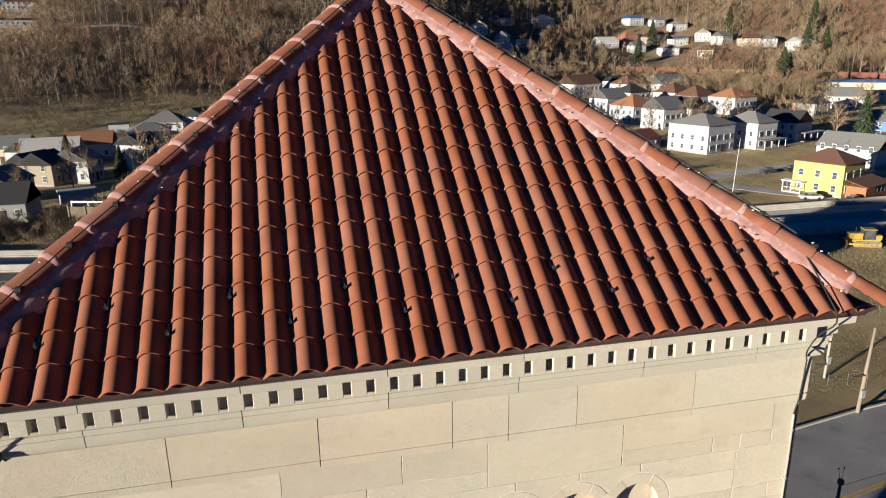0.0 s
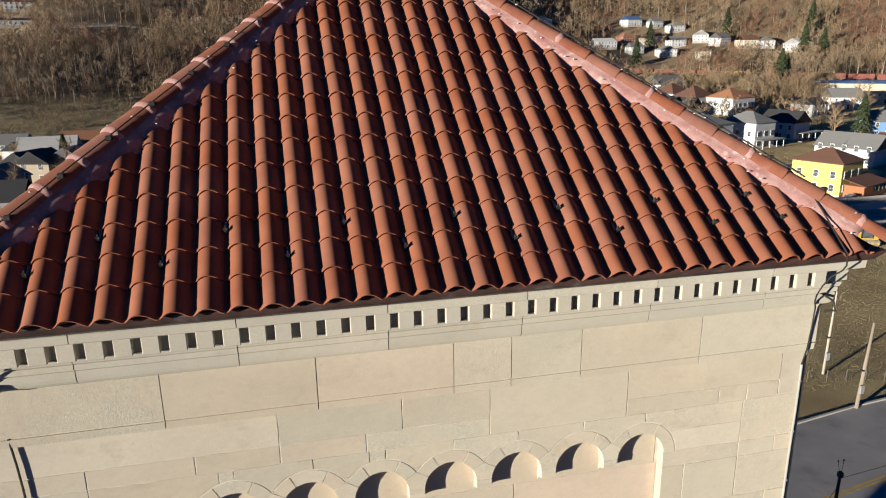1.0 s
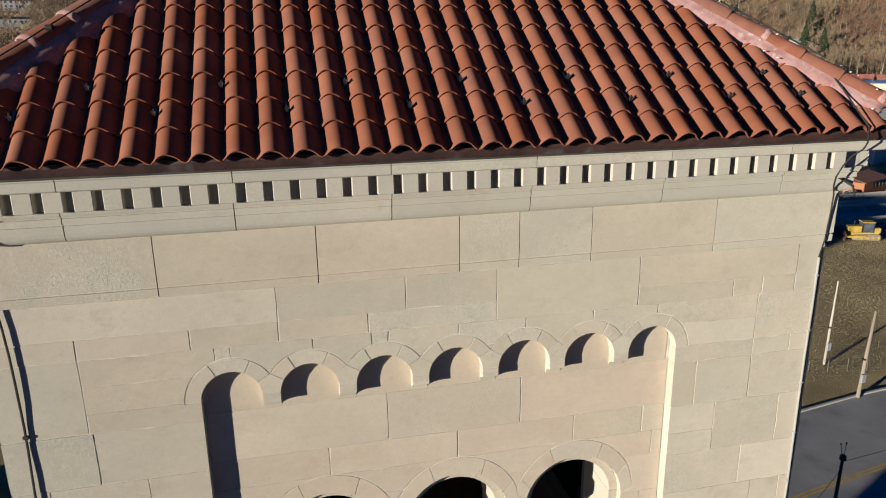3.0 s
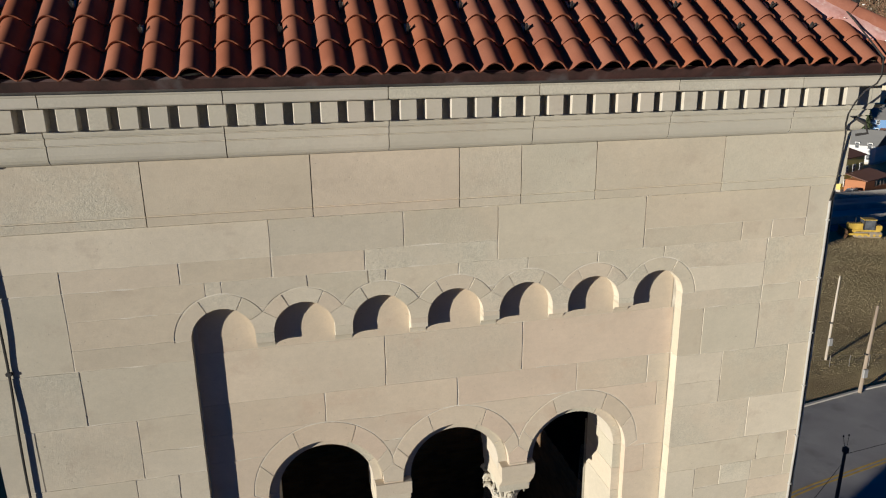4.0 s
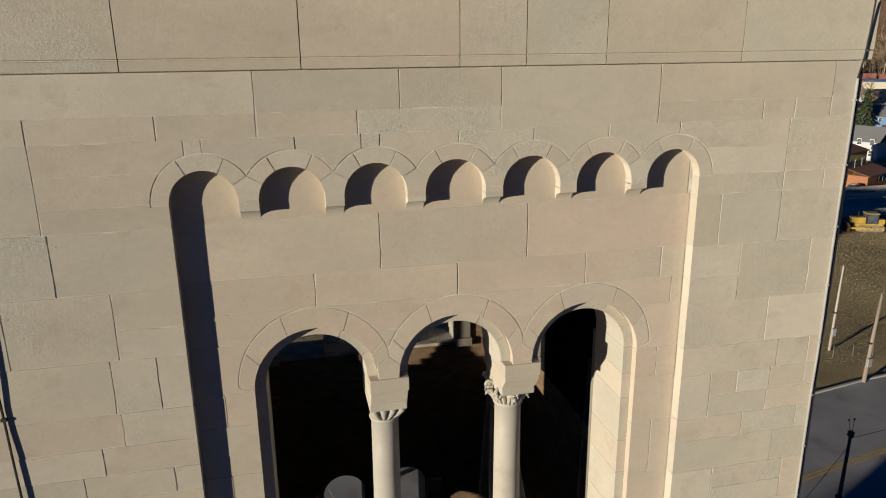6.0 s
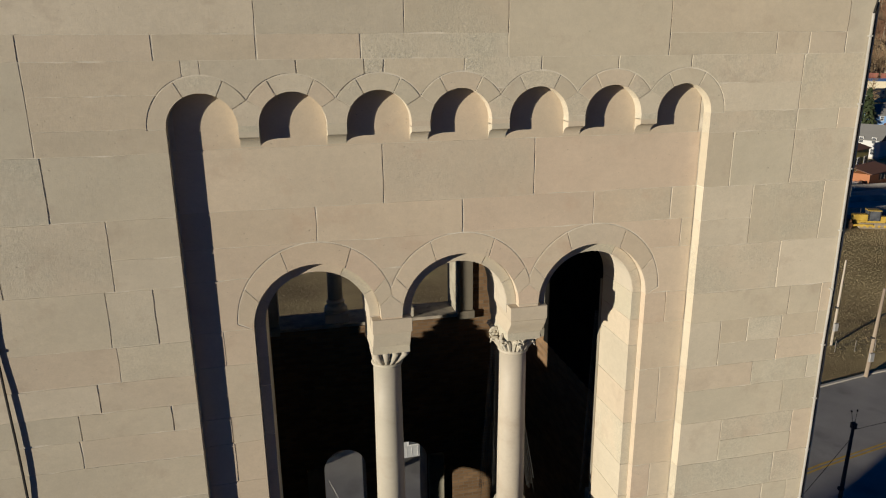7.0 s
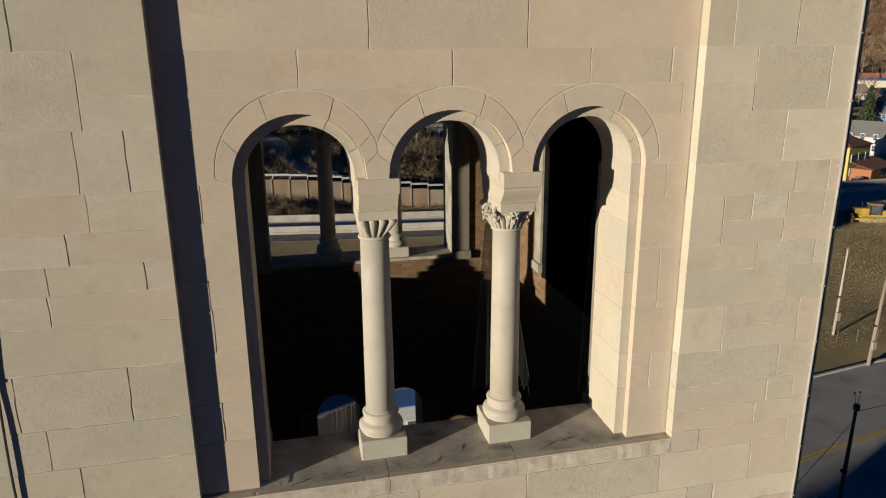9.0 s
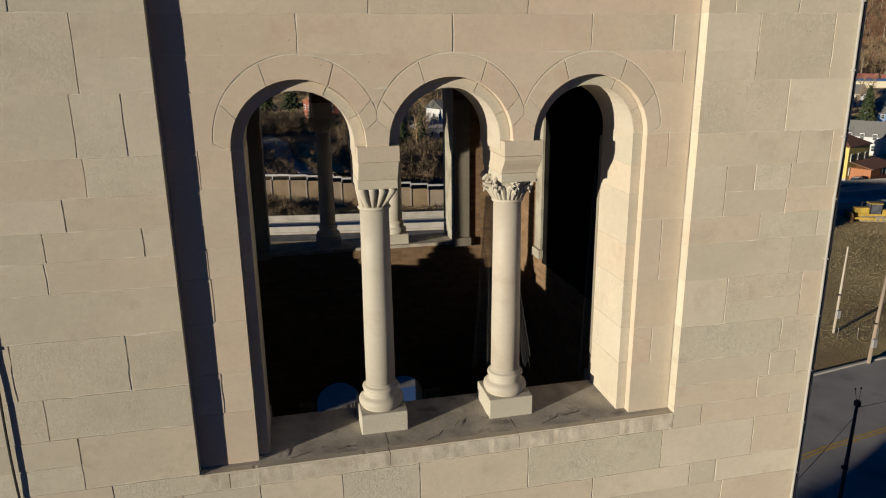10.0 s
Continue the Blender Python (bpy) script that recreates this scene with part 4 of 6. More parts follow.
# retaining wall with posts and panels, and the guard rail on top of it
wall_line = [(-40 + 3.0 * k, 118.3 - 0.22 * (-40 + 3.0 * k) + 0.0012 * (-40 + 3.0 * k) ** 2) for k in range(0, 36)]
rwall = tagged(new("retaining_wall"), "tan timber-lagged retaining wall with steel posts", "wall", kind="structure")
PANEL_MAT = surface("tan lagging boards", (0.17, 0.125, 0.08), (0.26, 0.20, 0.135), 0.4, 8, 0.9, 0.3, vary=0.12, stain=((0.15, 0.11, 0.07), 0.3, 0.6))
trail = thing("wall_guard_rail", "pale steel guard rail above the retaining wall", "guard rail")
for p, q in zip(wall_line, wall_line[1:]):
    top = 5.2 - 2.6 * ramp(-5, 32, p[0])
    d = (Vector(q) - Vector(p)).normalized()
    turn = math.degrees(math.atan2(d.y, d.x))
    o = boxed("lagging_panel", PANEL_MAT, rwall, 0.12, 2.95, -0.1, 0.1, -0.3, top)
    o.matrix_basis = pose(p[0], p[1], 0, 0, 0, turn)
    o = boxed("soldier_post", WOOD, rwall, -0.12, 0.12, -0.25, 0.15, -0.3, top + 0.15)
    o.matrix_basis = pose(p[0], p[1], 0, 0, 0, turn)
    o = boxed("beam", GALV, trail, 0, 3.05, 0.9, 1.0, top + 0.5, top + 0.85)
    o.matrix_basis = pose(p[0], p[1], 0, 0, 0, turn)
    o = boxed("post", GALV, trail, -0.08, 0.08, 1.0, 1.15, top - 0.8, top + 0.85)
    o.matrix_basis = pose(p[0], p[1], 0, 0, 0, turn)

# lane that climbs the bank, and the grassy mound beside it
def draped(name, mat, left, right, lift):
    """A ribbon laid over the ground between two lines of (x, y)."""
    vs, fs = [], []
    for (xa, ya), (xb, yb) in zip(left, right):
        vs += [(xa, ya, height(xa, ya) + lift - 0.4), (xa, ya, height(xa, ya) + lift), (xb, yb, height(xb, yb) + lift), (xb, yb, height(xb, yb) + lift - 0.4)]
    for i in range(len(left) - 1):
        fs += [(4 * i + k, 4 * i + 4 + k, 4 * i + 5 + k, 4 * i + 1 + k) for k in range(3)]
    return part(name, (vs, fs), mat)


tagged(draped("bank_lane", ASPHALT, [(-11, 185), (-6, 170), (-4.2, 158), (-2.6, 146), (-0.4, 134), (1.6, 126)], [(-5, 186), (-0.5, 171), (0.2, 160), (0.4, 148), (3.6, 136), (7.5, 127)], 0.10), "grey asphalt lane climbing the bank", "road", kind="structure")
tagged(draped("bank_mound", GRASS, [(0.6, 166), (0.6, 160), (0.9, 148), (4.2, 136), (8.2, 127)], [(4.5, 168), (7.5, 160), (9.5, 148), (10.5, 137), (11.5, 128)], 0.35), "tan grassy mound beside the lane", "ground", kind="structure")

# street beside the tower
ledge = [[(EYE0.x + d * math.sin(radians(a)), EYE0.y + d * math.cos(radians(a))) for a in range(-15, -6)] for d in (524, 526.5)]
tagged(draped("hill_lane", CONCRETE, ledge[0], ledge[1], 0.35), "pale lane cut across the wooded hillside", "road", kind="structure")
STREET = [(2.0, 26.5), (14, 29.2), (25, 31.6), (32.5, 33.4), (40, 34.8), (48, 36.2), (60, 37.6), (80, 39), (130, 40)]
street = tagged(new("road"), "worn grey asphalt street with a double yellow line", "road", kind="structure")
strip("roadway", ASPHALT, STREET, -11.5, 4.4, 0, 0.06, street)
for o in (-3.95, -3.65):
    strip("centre_line", YELLOW, STREET, o - 0.07, o + 0.07, 0.06, 0.066, street, 0.0)
strip("kerb", CONCRETE, STREET, 4.4, 4.62, 0, 0.20, street)
strip("lot", ASPHALT, [(x, y + 0.4) for x, y in STREET[:5]], 4.65, 9.2, 0, 0.10, street)
# unseen walls, made up to throw shadows over street and highway
SHADOW_WALL = surface("plain shadow wall stone", (0.45, 0.38, 0.30), (0.56, 0.48, 0.39), 1, 30, 0.9, 0.3)
tagged(boxed("wall_nave", SHADOW_WALL, None, -14.0, -4.0, 0.4, 4.4, -0.2, 12.0), "plain unseen block added to shade the street beside the tower", "wall", kind="structure")

# out of view; its top edge draws the shadow line along the street
long_wall = boxed("wall_wing", SHADOW_WALL, None, 0.0, 48.0, -9.0, 0.0, -0.2, 12.0)
long_wall.matrix_basis = pose(-101.0, -33.6, 0, 0, 0, 15.6)
tagged(long_wall, "plain long unseen wall added to shade the street", "wall", kind="structure")
# out of view; added so that its shadow falls across the highway
tall_wall = boxed("wall_hall", SHADOW_WALL, None, -0.4, 23.0, -0.2, 9.0, -0.2, 16.0)
tall_wall.matrix_basis = pose(-47.0, 20.6, 0, 0, 0, 39.8)
tagged(tall_wall, "plain tall unseen block added to shade the highway", "wall", kind="structure")


def utility_pole(x, y, h, lean, label, mat, arm=0, thick=1.0):
    o = thing("utility_pole", label, "utility pole", "utility poles", at=(x, y, 0))
    part("pole", tube([(0, 0, -0.5), (lean[0] * 0.5, lean[1] * 0.5, h / 2), (lean[0], lean[1], h)], [0.17 * thick, 0.15 * thick, 0.11 * thick], 10), mat, o, smooth=True)
    boxed("meter_box", GALV, o, -0.22, 0.22, -0.36, -0.14, 1.6, 2.4, 0.03, "small grey equipment box") if not arm else None
    part("band", lathe([(0.17, 0), (0.19, 0.01), (0.19, 0.10), (0.17, 0.11)], 12, (0, 0, h * 0.45)), BLACK, o)
    if arm:
        boxed("pole_cap", mat, o, lean[0] - 0.14, lean[0] + 0.14, lean[1] - 0.14, lean[1] + 0.14, h - 0.3, h + 0.05, 0.03)
        for s in (-0.19, 0.19):
            pin = part("pin", tube([(lean[0] + 0.3 * s, lean[1], h - 0.1), (lean[0] + s, lean[1] + 0.1, h + 0.72)], 0.014, 6), BLACK, o)
            part("insulator", lathe([(0.02, 0), (0.05, 0.02), (0.04, 0.05), (0.05, 0.08), (0.02, 0.13)], 8, (s + lean[0], lean[1] + 0.1, h + 0.68)), BLACK, pin)
    return o


PALE = surface("sun-bleached pole timber", (0.37, 0.32, 0.25), (0.50, 0.44, 0.36), 3, 40, 0.85, 0.3, stretch=(1, 1, 0.15))
DARKPOLE = surface("dark creosoted pole timber", (0.035, 0.028, 0.022), (0.07, 0.055, 0.045), 3, 40, 0.8, 0.3, stretch=(1, 1, 0.15))
utility_pole(49.0, 46.9, 8.6, (0.3, 0.1), "sun-bleached wooden utility pole at the field edge", PALE, 0, 0.75)
utility_pole(46.9, 40.4, 8.2, (0.4, 0.0), "weathered wooden utility pole beside the kerb", WOOD)
utility_pole(28.6, 23.3, 7.3, (0.5, 0.35), "dark creosoted utility pole with wires beside the street", DARKPOLE, 1, 0.78)
wire = thing("overhead_wire", "thin black overhead wire along the street", "wire")
for a, b, sag in (((29.1, 23.65, 6.9), (70, 31, 7.5), 1.0), ((29.1, 23.65, 6.4), (4.2, 8.2, 8.5), 0.6)):
    pts = [Vector(a).lerp(Vector(b), i / 10) - Vector((0, 0, sag * math.sin(math.pi * i / 10))) for i in range(11)]
    part("strand", tube(pts, 0.015, 5), BLACK, wire)
fence = thing("chain_fence", "low wire fence with grey steel posts at the field", "fence")
for k in range(9):
    x, y = 44.4 + 1.9 * k, 46.2 - 0.35 * k
    part("post", tube([(x, y, 0), (x, y, 1.15)], 0.035, 6), DRIP, fence)
    if k < 8:
        for zz in (0.25, 0.7, 1.15):
            part("wire", tube([(x, y, zz), (x + 1.9, y - 0.35, zz)], 0.008, 4), DRIP, fence)

# ---- houses ----
PAINT = {}


def paint(name, rgb):
    if name not in PAINT:
        dark = tuple(0.86 * c for c in rgb)
        PAINT[name] = surface(name, dark, rgb, 0.5, 6, 0.75, 0.2, stretch=(0.3, 0.3, 6), stain=(tuple(0.7 * c for c in rgb), 0.5, 0.35), depth=0.02)
    return PAINT[name]


# the blue wall colour holds the skylit shade on white houses
WALLS = {"white": (0.62, 0.615, 0.60), "cream": (0.62, 0.55, 0.40), "tan": (0.42, 0.34, 0.24), "yellow": (0.66, 0.53, 0.16), "blue": (0.20, 0.35, 0.60), "brick": (0.28, 0.09, 0.055), "grey": (0.38, 0.37, 0.35), "orange": (0.42, 0.17, 0.07)}
ROOFS = {"grey": (0.20, 0.195, 0.185), "dark": (0.045, 0.042, 0.042), "brown": (0.15, 0.075, 0.05), "rust": (0.33, 0.15, 0.075), "pale": (0.55, 0.53, 0.49), "red": (0.17, 0.055, 0.045), "blue": (0.06, 0.13, 0.30)}
GLASS = surface("dark window glass", (0.05, 0.055, 0.065), (0.13, 0.135, 0.145), 1, 5, 0.08, 0.0)
FRAME = paint("white window trim", (0.74, 0.73, 0.70))


def prism(x0, x1, y0, y1, z0, z1, roof, over=0.35):
    """A gable roof (ridge along x), a hip roof or a flat slab over a rectangle."""
    x0, x1, y0, y1 = x0 - over, x1 + over, y0 - over, y1 + over
    ym, t = (y0 + y1) / 2, 0.16
    if roof == "flat":
        return box(bmesh.new(), x0, x1, y0, y1, z0, z0 + 0.25)
    inset = (y1 - y0) / 2 * (0.95 if roof == "hip" else 0.0)
    if roof == "hip" and x1 - x0 < y1 - y0:
        xm, inset = (x0 + x1) / 2, (x1 - x0) / 2 * 0.95
        ridge = [(xm, y0 + inset, z1), (xm, y1 - inset, z1)]
        vs = [(x0, y0, z0), (x1, y0, z0), (x1, y1, z0), (x0, y1, z0)] + ridge
        fs = [(0, 1, 4), (1, 2, 5, 4), (2, 3, 5), (3, 0, 4, 5)]
    else:
        vs = [(x0, y0, z0), (x1, y0, z0), (x1, y1, z0), (x0, y1, z0), (x0 + inset, ym, z1), (x1 - inset, ym, z1)]
        fs = [(0, 1, 5, 4), (1, 2, 5), (2, 3, 4, 5), (3, 0, 4)]
    n = len(vs)
    vs = [(a, b, c + t) for a, b, c in vs] + vs
    fs = fs + [tuple(i + n for i in f[::-1]) for f in fs] + [(i, i + n, (i + 1) % 4 + n, (i + 1) % 4) for i in range(4)]
    bm = bmesh.new()
    me = bpy.data.meshes.new("tmp")
    me.from_pydata(vs, [], fs)
    bm.from_mesh(me)
    bpy.data.meshes.remove(me)
    return bm


def window_part(parent, x, z, face, w=0.9, h=1.4):
    """A window on a wall: face is (origin x, origin y, turn)."""
    ox, oy, rz = face
    m = Matrix.Translation((ox, oy, 0)) @ Matrix.Rotation(radians(rz), 4, "Z")
    fr = bmesh.new()
    box(fr, x - w / 2 - 0.12, x + w / 2 + 0.12, -0.10, 0.02, z - 0.12, z + h + 0.12)
    fr.transform(m)
    o = part("window", fr, FRAME, parent)
    for k in (0, 1):
        pn = bmesh.new()
        box(pn, x - w / 2, x + w / 2, -0.13, -0.05, z + 0.03 + k * h / 2, z + h / 2 - 0.03 + k * h / 2)
        pn.transform(m)
        part("pane", pn, GLASS, o)




def house(x, y, w, d, h, rz, wall, roofc, style="gable", rise=2.2, porch=None, chimney=False, detail=True, name="house"):
    z = height(x, y)
    storeys = "two-storey" if h > 4.5 else "low"
    o = thing(name, "%s %s clapboard house with a %s %s roof" % (storeys, wall, {"dark": "black", "pale": "pale metal"}.get(roofc, roofc), style), "house", "valley houses")
    o.matrix_basis = pose(x, y, z, 0, 0, rz)
    hw, hd = w / 2, d / 2
    m = paint(wall + " house paint", WALLS[wall])
    bm = box(bmesh.new(), -hw, hw, -hd, hd, -1.5, h)
    if style == "gable":
        for s in (-hw, hw):
            a = [bm.verts.new(p) for p in ((s, -hd, h), (s, hd, h), (s, 0, h + rise * hd / (hd + 0.35)))]
            bm.faces.new(a if s > 0 else a[::-1])
    part("wall", bm, m, o)
    part("foundation", box(bmesh.new(), -hw - 0.06, hw + 0.06, -hd - 0.06, hd + 0.06, -1.6, 0.5), CONCRETE, o)
    roof_ob = part("roof", prism(-hw, hw, -hd, hd, h - 0.02, h + rise, style), paint(roofc + " shingles", ROOFS[roofc]), o)
    if chimney:
        boxed("chimney", paint("brick house paint", WALLS["brick"]), roof_ob, hw * 0.3, hw * 0.3 + 0.7, -0.3, 0.4, h, h + rise + 1.0)
    if detail:
        levels = [1.1] if h < 4.5 else [1.1, 3.9]
        for zz in levels:
            n = max(1, int(w / 2.9))
            for k in range(n):
                window_part(o, -hw + w * (k + 0.5) / n, zz, (0, -hd, 0))
            n = max(1, int(d / 3.2))
            for k in range(n):
                window_part(o, -hd + d * (k + 0.5) / n, zz, (-hw, 0, -90))
        boxed("door", paint("brown door", (0.10, 0.05, 0.03)), o, hw * 0.05 - 0.5, hw * 0.05 + 0.5, -hd - 0.16, -hd, 0.4, 2.5)
    if porch:
        px0, px1, depth = porch
        pr = part("porch", box(bmesh.new(), px0, px1, -hd - depth, -hd - 0.02, -0.8, 0.45), WOOD, o)
        part("porch_roof", prism(px0, px1, -hd - depth, -hd - 0.05, 2.75, 3.2, "flat", 0.2), paint(roofc + " shingles", ROOFS[roofc]), pr)
        for k in range(4):
            xx = px0 + 0.15 + (px1 - px0 - 0.3) * k / 3
            boxed("porch_post", FRAME, pr, xx - 0.09, xx + 0.09, -hd - depth + 0.05, -hd - depth + 0.23, 0.45, 2.76)
    return o


# across the street side: the near row
yel = house(113.5, 121.8, 9.5, 10.6, 6.9, 24, "yellow", "brown", "hip", 2.5, None)
sp = boxed("side_porch", paint("orange porch boards", WALLS["orange"]), yel, -3.2, 1.2, -9.4, -5.35, -1.2, 2.6)
boxed("porch_wall", paint("orange porch boards", WALLS["orange"]), sp, 1.25, 7.5, -9.4, -9.25, -0.6, 1.0)
boxed("porch_floor", WOOD, sp, 1.25, 7.5, -9.2, -5.35, -0.6, -0.4)
for px in (2.2, 4.0, 5.8, 7.3):
    boxed("porch_post", WOOD, sp, px - 0.08, px + 0.08, -9.4, -9.24, 1.0, 2.6)
    boxed("pier", CONCRETE, sp, px - 0.15, px + 0.15, -9.3, -9.0, -1.2, -0.6)
rp = bmesh.new()
box(rp, -3.6, 7.9, -9.9, -5.3, 2.62, 2.78)
for v in rp.verts:
    v.co.z += (v.co.y + 9.9) * 0.24
part("porch_roof", rp, paint("brown shingles", ROOFS["brown"]), sp)
ep = boxed("entry_porch", CONCRETE, yel, -6.9, -4.8, 2.2, 6.4, -0.8, 0.45)
boxed("porch_roof", FRAME, ep, -7.1, -4.8, 2.0, 6.6, 2.5, 2.75, 0.03)
for px, py in ((-6.75, 2.35), (-6.75, 4.4), (-6.75, 6.25), (-4.95, 6.25)):
    boxed("porch_post", FRAME, ep, px - 0.1, px + 0.1, py - 0.1, py + 0.1, 0.45, 2.5)
boxed("rail", FRAME, ep, -6.8, -6.7, 2.35, 6.25, 1.2, 1.3)
boxed("rail", FRAME, ep, -6.75, -4.8, 2.3, 2.4, 1.2, 1.3)
house(147.0, 151.0, 15, 11, 4.6, -64, "white", "grey", "gable", 3.4)
house(160.0, 147.0, 13, 10, 4.4, -64, "cream", "brown", "gable", 3.2)
house(122.5, 184.5, 13, 14, 8.2, 22, "white", "grey", "hip", 2.8)
house(141.0, 187.0, 10, 12, 7.8, 20, "white", "grey", "hip", 3.0, (-4.5, 6.5, 2.6))
house(163.0, 198.0, 12, 9.5, 6.0, -68, "white", "dark", "gable", 3.6, None, True)
house(166.0, 196.0, 9, 6, 2.4, 20, "white", "grey", "flat", 0.4, (-5.0, 6.5, 2.5))
house(106.0, 195.0, 14, 9, 3.0, 22, "white", "red", "gable", 2.6)
house(149.0, 303.0, 13, 12, 7.0, 20, "white", "grey", "gable", 4.2)
house(141.0, 263.0, 14, 13, 7.0, 20, "white", "rust", "hip", 4.2)
house(142.0, 241.0, 12, 11, 7.4, 20, "white", "grey", "gable", 4.4)
house(153.0, 243.0, 11, 8, 7.2, -68, "white", "dark", "gable", 4.0)
house(212.0, 414.0, 20, 14, 6.0, 15, "white", "dark", "gable", 3.4)
house(204.0, 390.0, 16, 15, 7.0, 20, "white", "brown", "hip", 5.0)
house(229.0, 390.0, 23, 15, 6.5, 20, "white", "grey", "gable", 5.0)
house(196.0, 325.0, 15, 14, 7.0, 20, "white", "brown", "hip", 4.6)
house(191.0, 297.0, 14, 13, 7.2, 20, "white", "brown", "hip", 4.6)
house(180.0, 340.0, 14, 12, 6.6, 20, "white", "dark", "hip", 4.2)
house(199.0, 280.0, 16, 14, 7.6, 20, "white", "rust", "hip", 3.8, (-3, 8, 2.4))
house(174.0, 394.0, 21, 15, 7.0, 20, "white", "brown", "gable", 5.0)
house(226.0, 262.0, 12, 10, 5.2, 20, "grey", "dark", "gable", 2.4)
# two white houses, their shaded sides' blue put into the paint
house(197.0, 194.0, 10, 12, 5.4, -20, "blue", "grey", "gable", 3.4)
house(210.0, 200.0, 10, 12, 6.0, -8, "blue", "grey", "gable", 3.2)
house(262.0, 283.0, 14, 12, 5.8, -20, "white", "grey", "gable", 4.0)
house(188.0, 160.0, 11, 12, 4.0, -12, "white", "grey", "gable", 3.2)
house(305.0, 306.0, 60, 30, 10.0, -38, "cream", "blue", "flat", 0.5, detail=True, name="warehouse")

# across the valley to the other side
house(-82.0, 228.0, 14, 11, 4.6, -6, "cream", "grey", "gable", 3.4)
house(-75.0, 219.0, 6.5, 7, 4.4, 70, "white", "dark", "gable", 2.4)
house(-66.0, 214.0, 15, 12, 4.0, 4, "white", "pale", "gable", 4.4)
house(-60.5, 233.0, 14, 12, 4.4, 4, "white", "rust", "gable", 3.4)
house(-64.0, 190.0, 9, 10, 4.6, 62, "white", "dark", "gable", 3.0)
house(-60.0, 186.0, 8, 9, 5.2, 70, "tan", "dark", "gable", 3.0)
house(-53.0, 187.0, 7, 10, 5.6, 72, "white", "grey", "gable", 3.0)
house(-45.0, 247.0, 13, 11, 6.2, 8, "white", "grey", "hip", 2.4)
house(-41.0, 207.0, 9, 9, 6.4, 64, "white", "dark", "gable", 2.8, (-3, 3, 2.2))
house(-44.0, 281.0, 15, 13, 3.2, -8, "white", "grey", "hip", 3.6, (-6, 2, 2.5))
house(-32.0, 281.0, 9, 10, 4.6, 60, "white", "dark", "gable", 3.2)
house(-61.0, 279.0, 7, 5, 2.8, 10, "white", "dark", "flat", 0.4, detail=False, name="shed")
house(-64.0, 167.0, 9, 10, 4.6, 70, "grey", "grey", "gable", 2.8)
house(-46.0, 158.0, 7, 5, 2.8, 20, "white", "pale", "flat", 0.4, detail=False, name="shed")
house(-56.0, 147.0, 9, 9, 3.6, 0, "grey", "dark", "gable", 3.6)

# up the far slope
for x, y, w, wall, roofc, st, rz in ((253, 668, 17, "white", "pale", "hip", 10), (170, 598, 15, "white", "pale", "gable", 70), (189, 592, 12, "white", "pale", "gable", 60), (210, 604, 14, "white", "brown", "hip", 0)):
    house(x, y, w, w * 0.9, 6.5, rz, wall, roofc, st, 4.0)
for x, y, w, wall, roofc, st, rz in ((181, 566, 14, "white", "pale", "gable", 5), (206, 648, 14, "blue", "dark", "gable", 15), (350, 670, 17, "white", "blue", "gable", 10), (371, 660, 13, "white", "grey", "gable", 12)):
    house(x, y, w, w * 0.8, 5.5, rz, wall, roofc, st, 3.2)
for x, y, w, wall, roofc, st, rz in ((382, 640, 15, "white", "grey", "hip", 5), (300, 626, 20, "white", "pale", "gable", 5), (342, 585, 16, "white", "grey", "hip", -10), (366, 610, 15, "white", "grey", "gable", 0)):
    house(x, y, w, w * 0.8, 5.5, rz, wall, roofc, st, 3.4)
for x, y, w, wall, roofc, st, rz in ((389, 606, 16, "white", "pale", "gable", 60), (365, 555, 17, "cream", "brown", "gable", 30), (397, 587, 15, "white", "grey", "gable", 20), (412, 568, 16, "cream", "brown", "gable", 0), (437, 533, 19, "white", "pale", "gable", 20)):
    house(x, y, w, w * 0.85, 6.0, rz, wall, roofc, st, 4.2)
for x, y, w, wall, roofc, st, rz in ((330, 640, 15, "brick", "rust", "hip", 10), (345, 630, 13, "tan", "brown", "gable", 60), (322, 606, 13, "white", "grey", "gable", 10), (355, 632, 14, "white", "brown", "gable", 10), (425, 560, 16, "white", "grey", "gable", 60)):
    house(x, y, w, w * 0.85, 5.5, rz, wall, roofc, st, 3.6)
# on the bank behind the retaining wall
house(13.5, 214.0, 14.0, 11, 6.6, 14, "brick", "rust", "hip", 3.2, (-5, 5, 2.4), True)
house(50.5, 216.0, 10, 10, 6.8, 20, "white", "grey", "gable", 2.6)
house(40.0, 190.0, 9, 9, 3.6, 20, "white", "pale", "hip", 2.0)
house(-163.0, 530.0, 34, 9, 3.4, 14, "white", "dark", "gable", 1.6)
house(-176.0, 576.0, 20, 12, 5.5, 14, "white", "brown", "gable", 3.0)

# ---- roof fittings ----
def snow_guard(u, v):
    o = thing("snow_guard", "small galvanised snow guard hook between the roof tiles", "snow guard", "snow guards")
    o.matrix_basis = SLOPE @ Matrix.Translation((u, v, 0.012)) @ Matrix.Scale(0.8, 4)
    part("strap", box(bmesh.new(), -0.012, 0.012, 0.0, 0.16, 0.0, 0.006), STEEL, o)
    bm = bmesh.new()
    for s in (-1, 1):
        q = [bm.verts.new(p) for p in ((0, 0, 0.01), (s * 0.008, 0, 0.01), (s * 0.026, -0.010, 0.105), (s * 0.010, -0.006, 0.105))]
        bm.faces.new(q)
    bmesh.ops.solidify(bm, geom=bm.faces[:], thickness=0.006)
    part("fork", bm, STEEL, o)
    part("brace", box(bmesh.new(), -0.008, 0.008, -0.006, 0.035, 0.0, 0.10), BLACK, o)


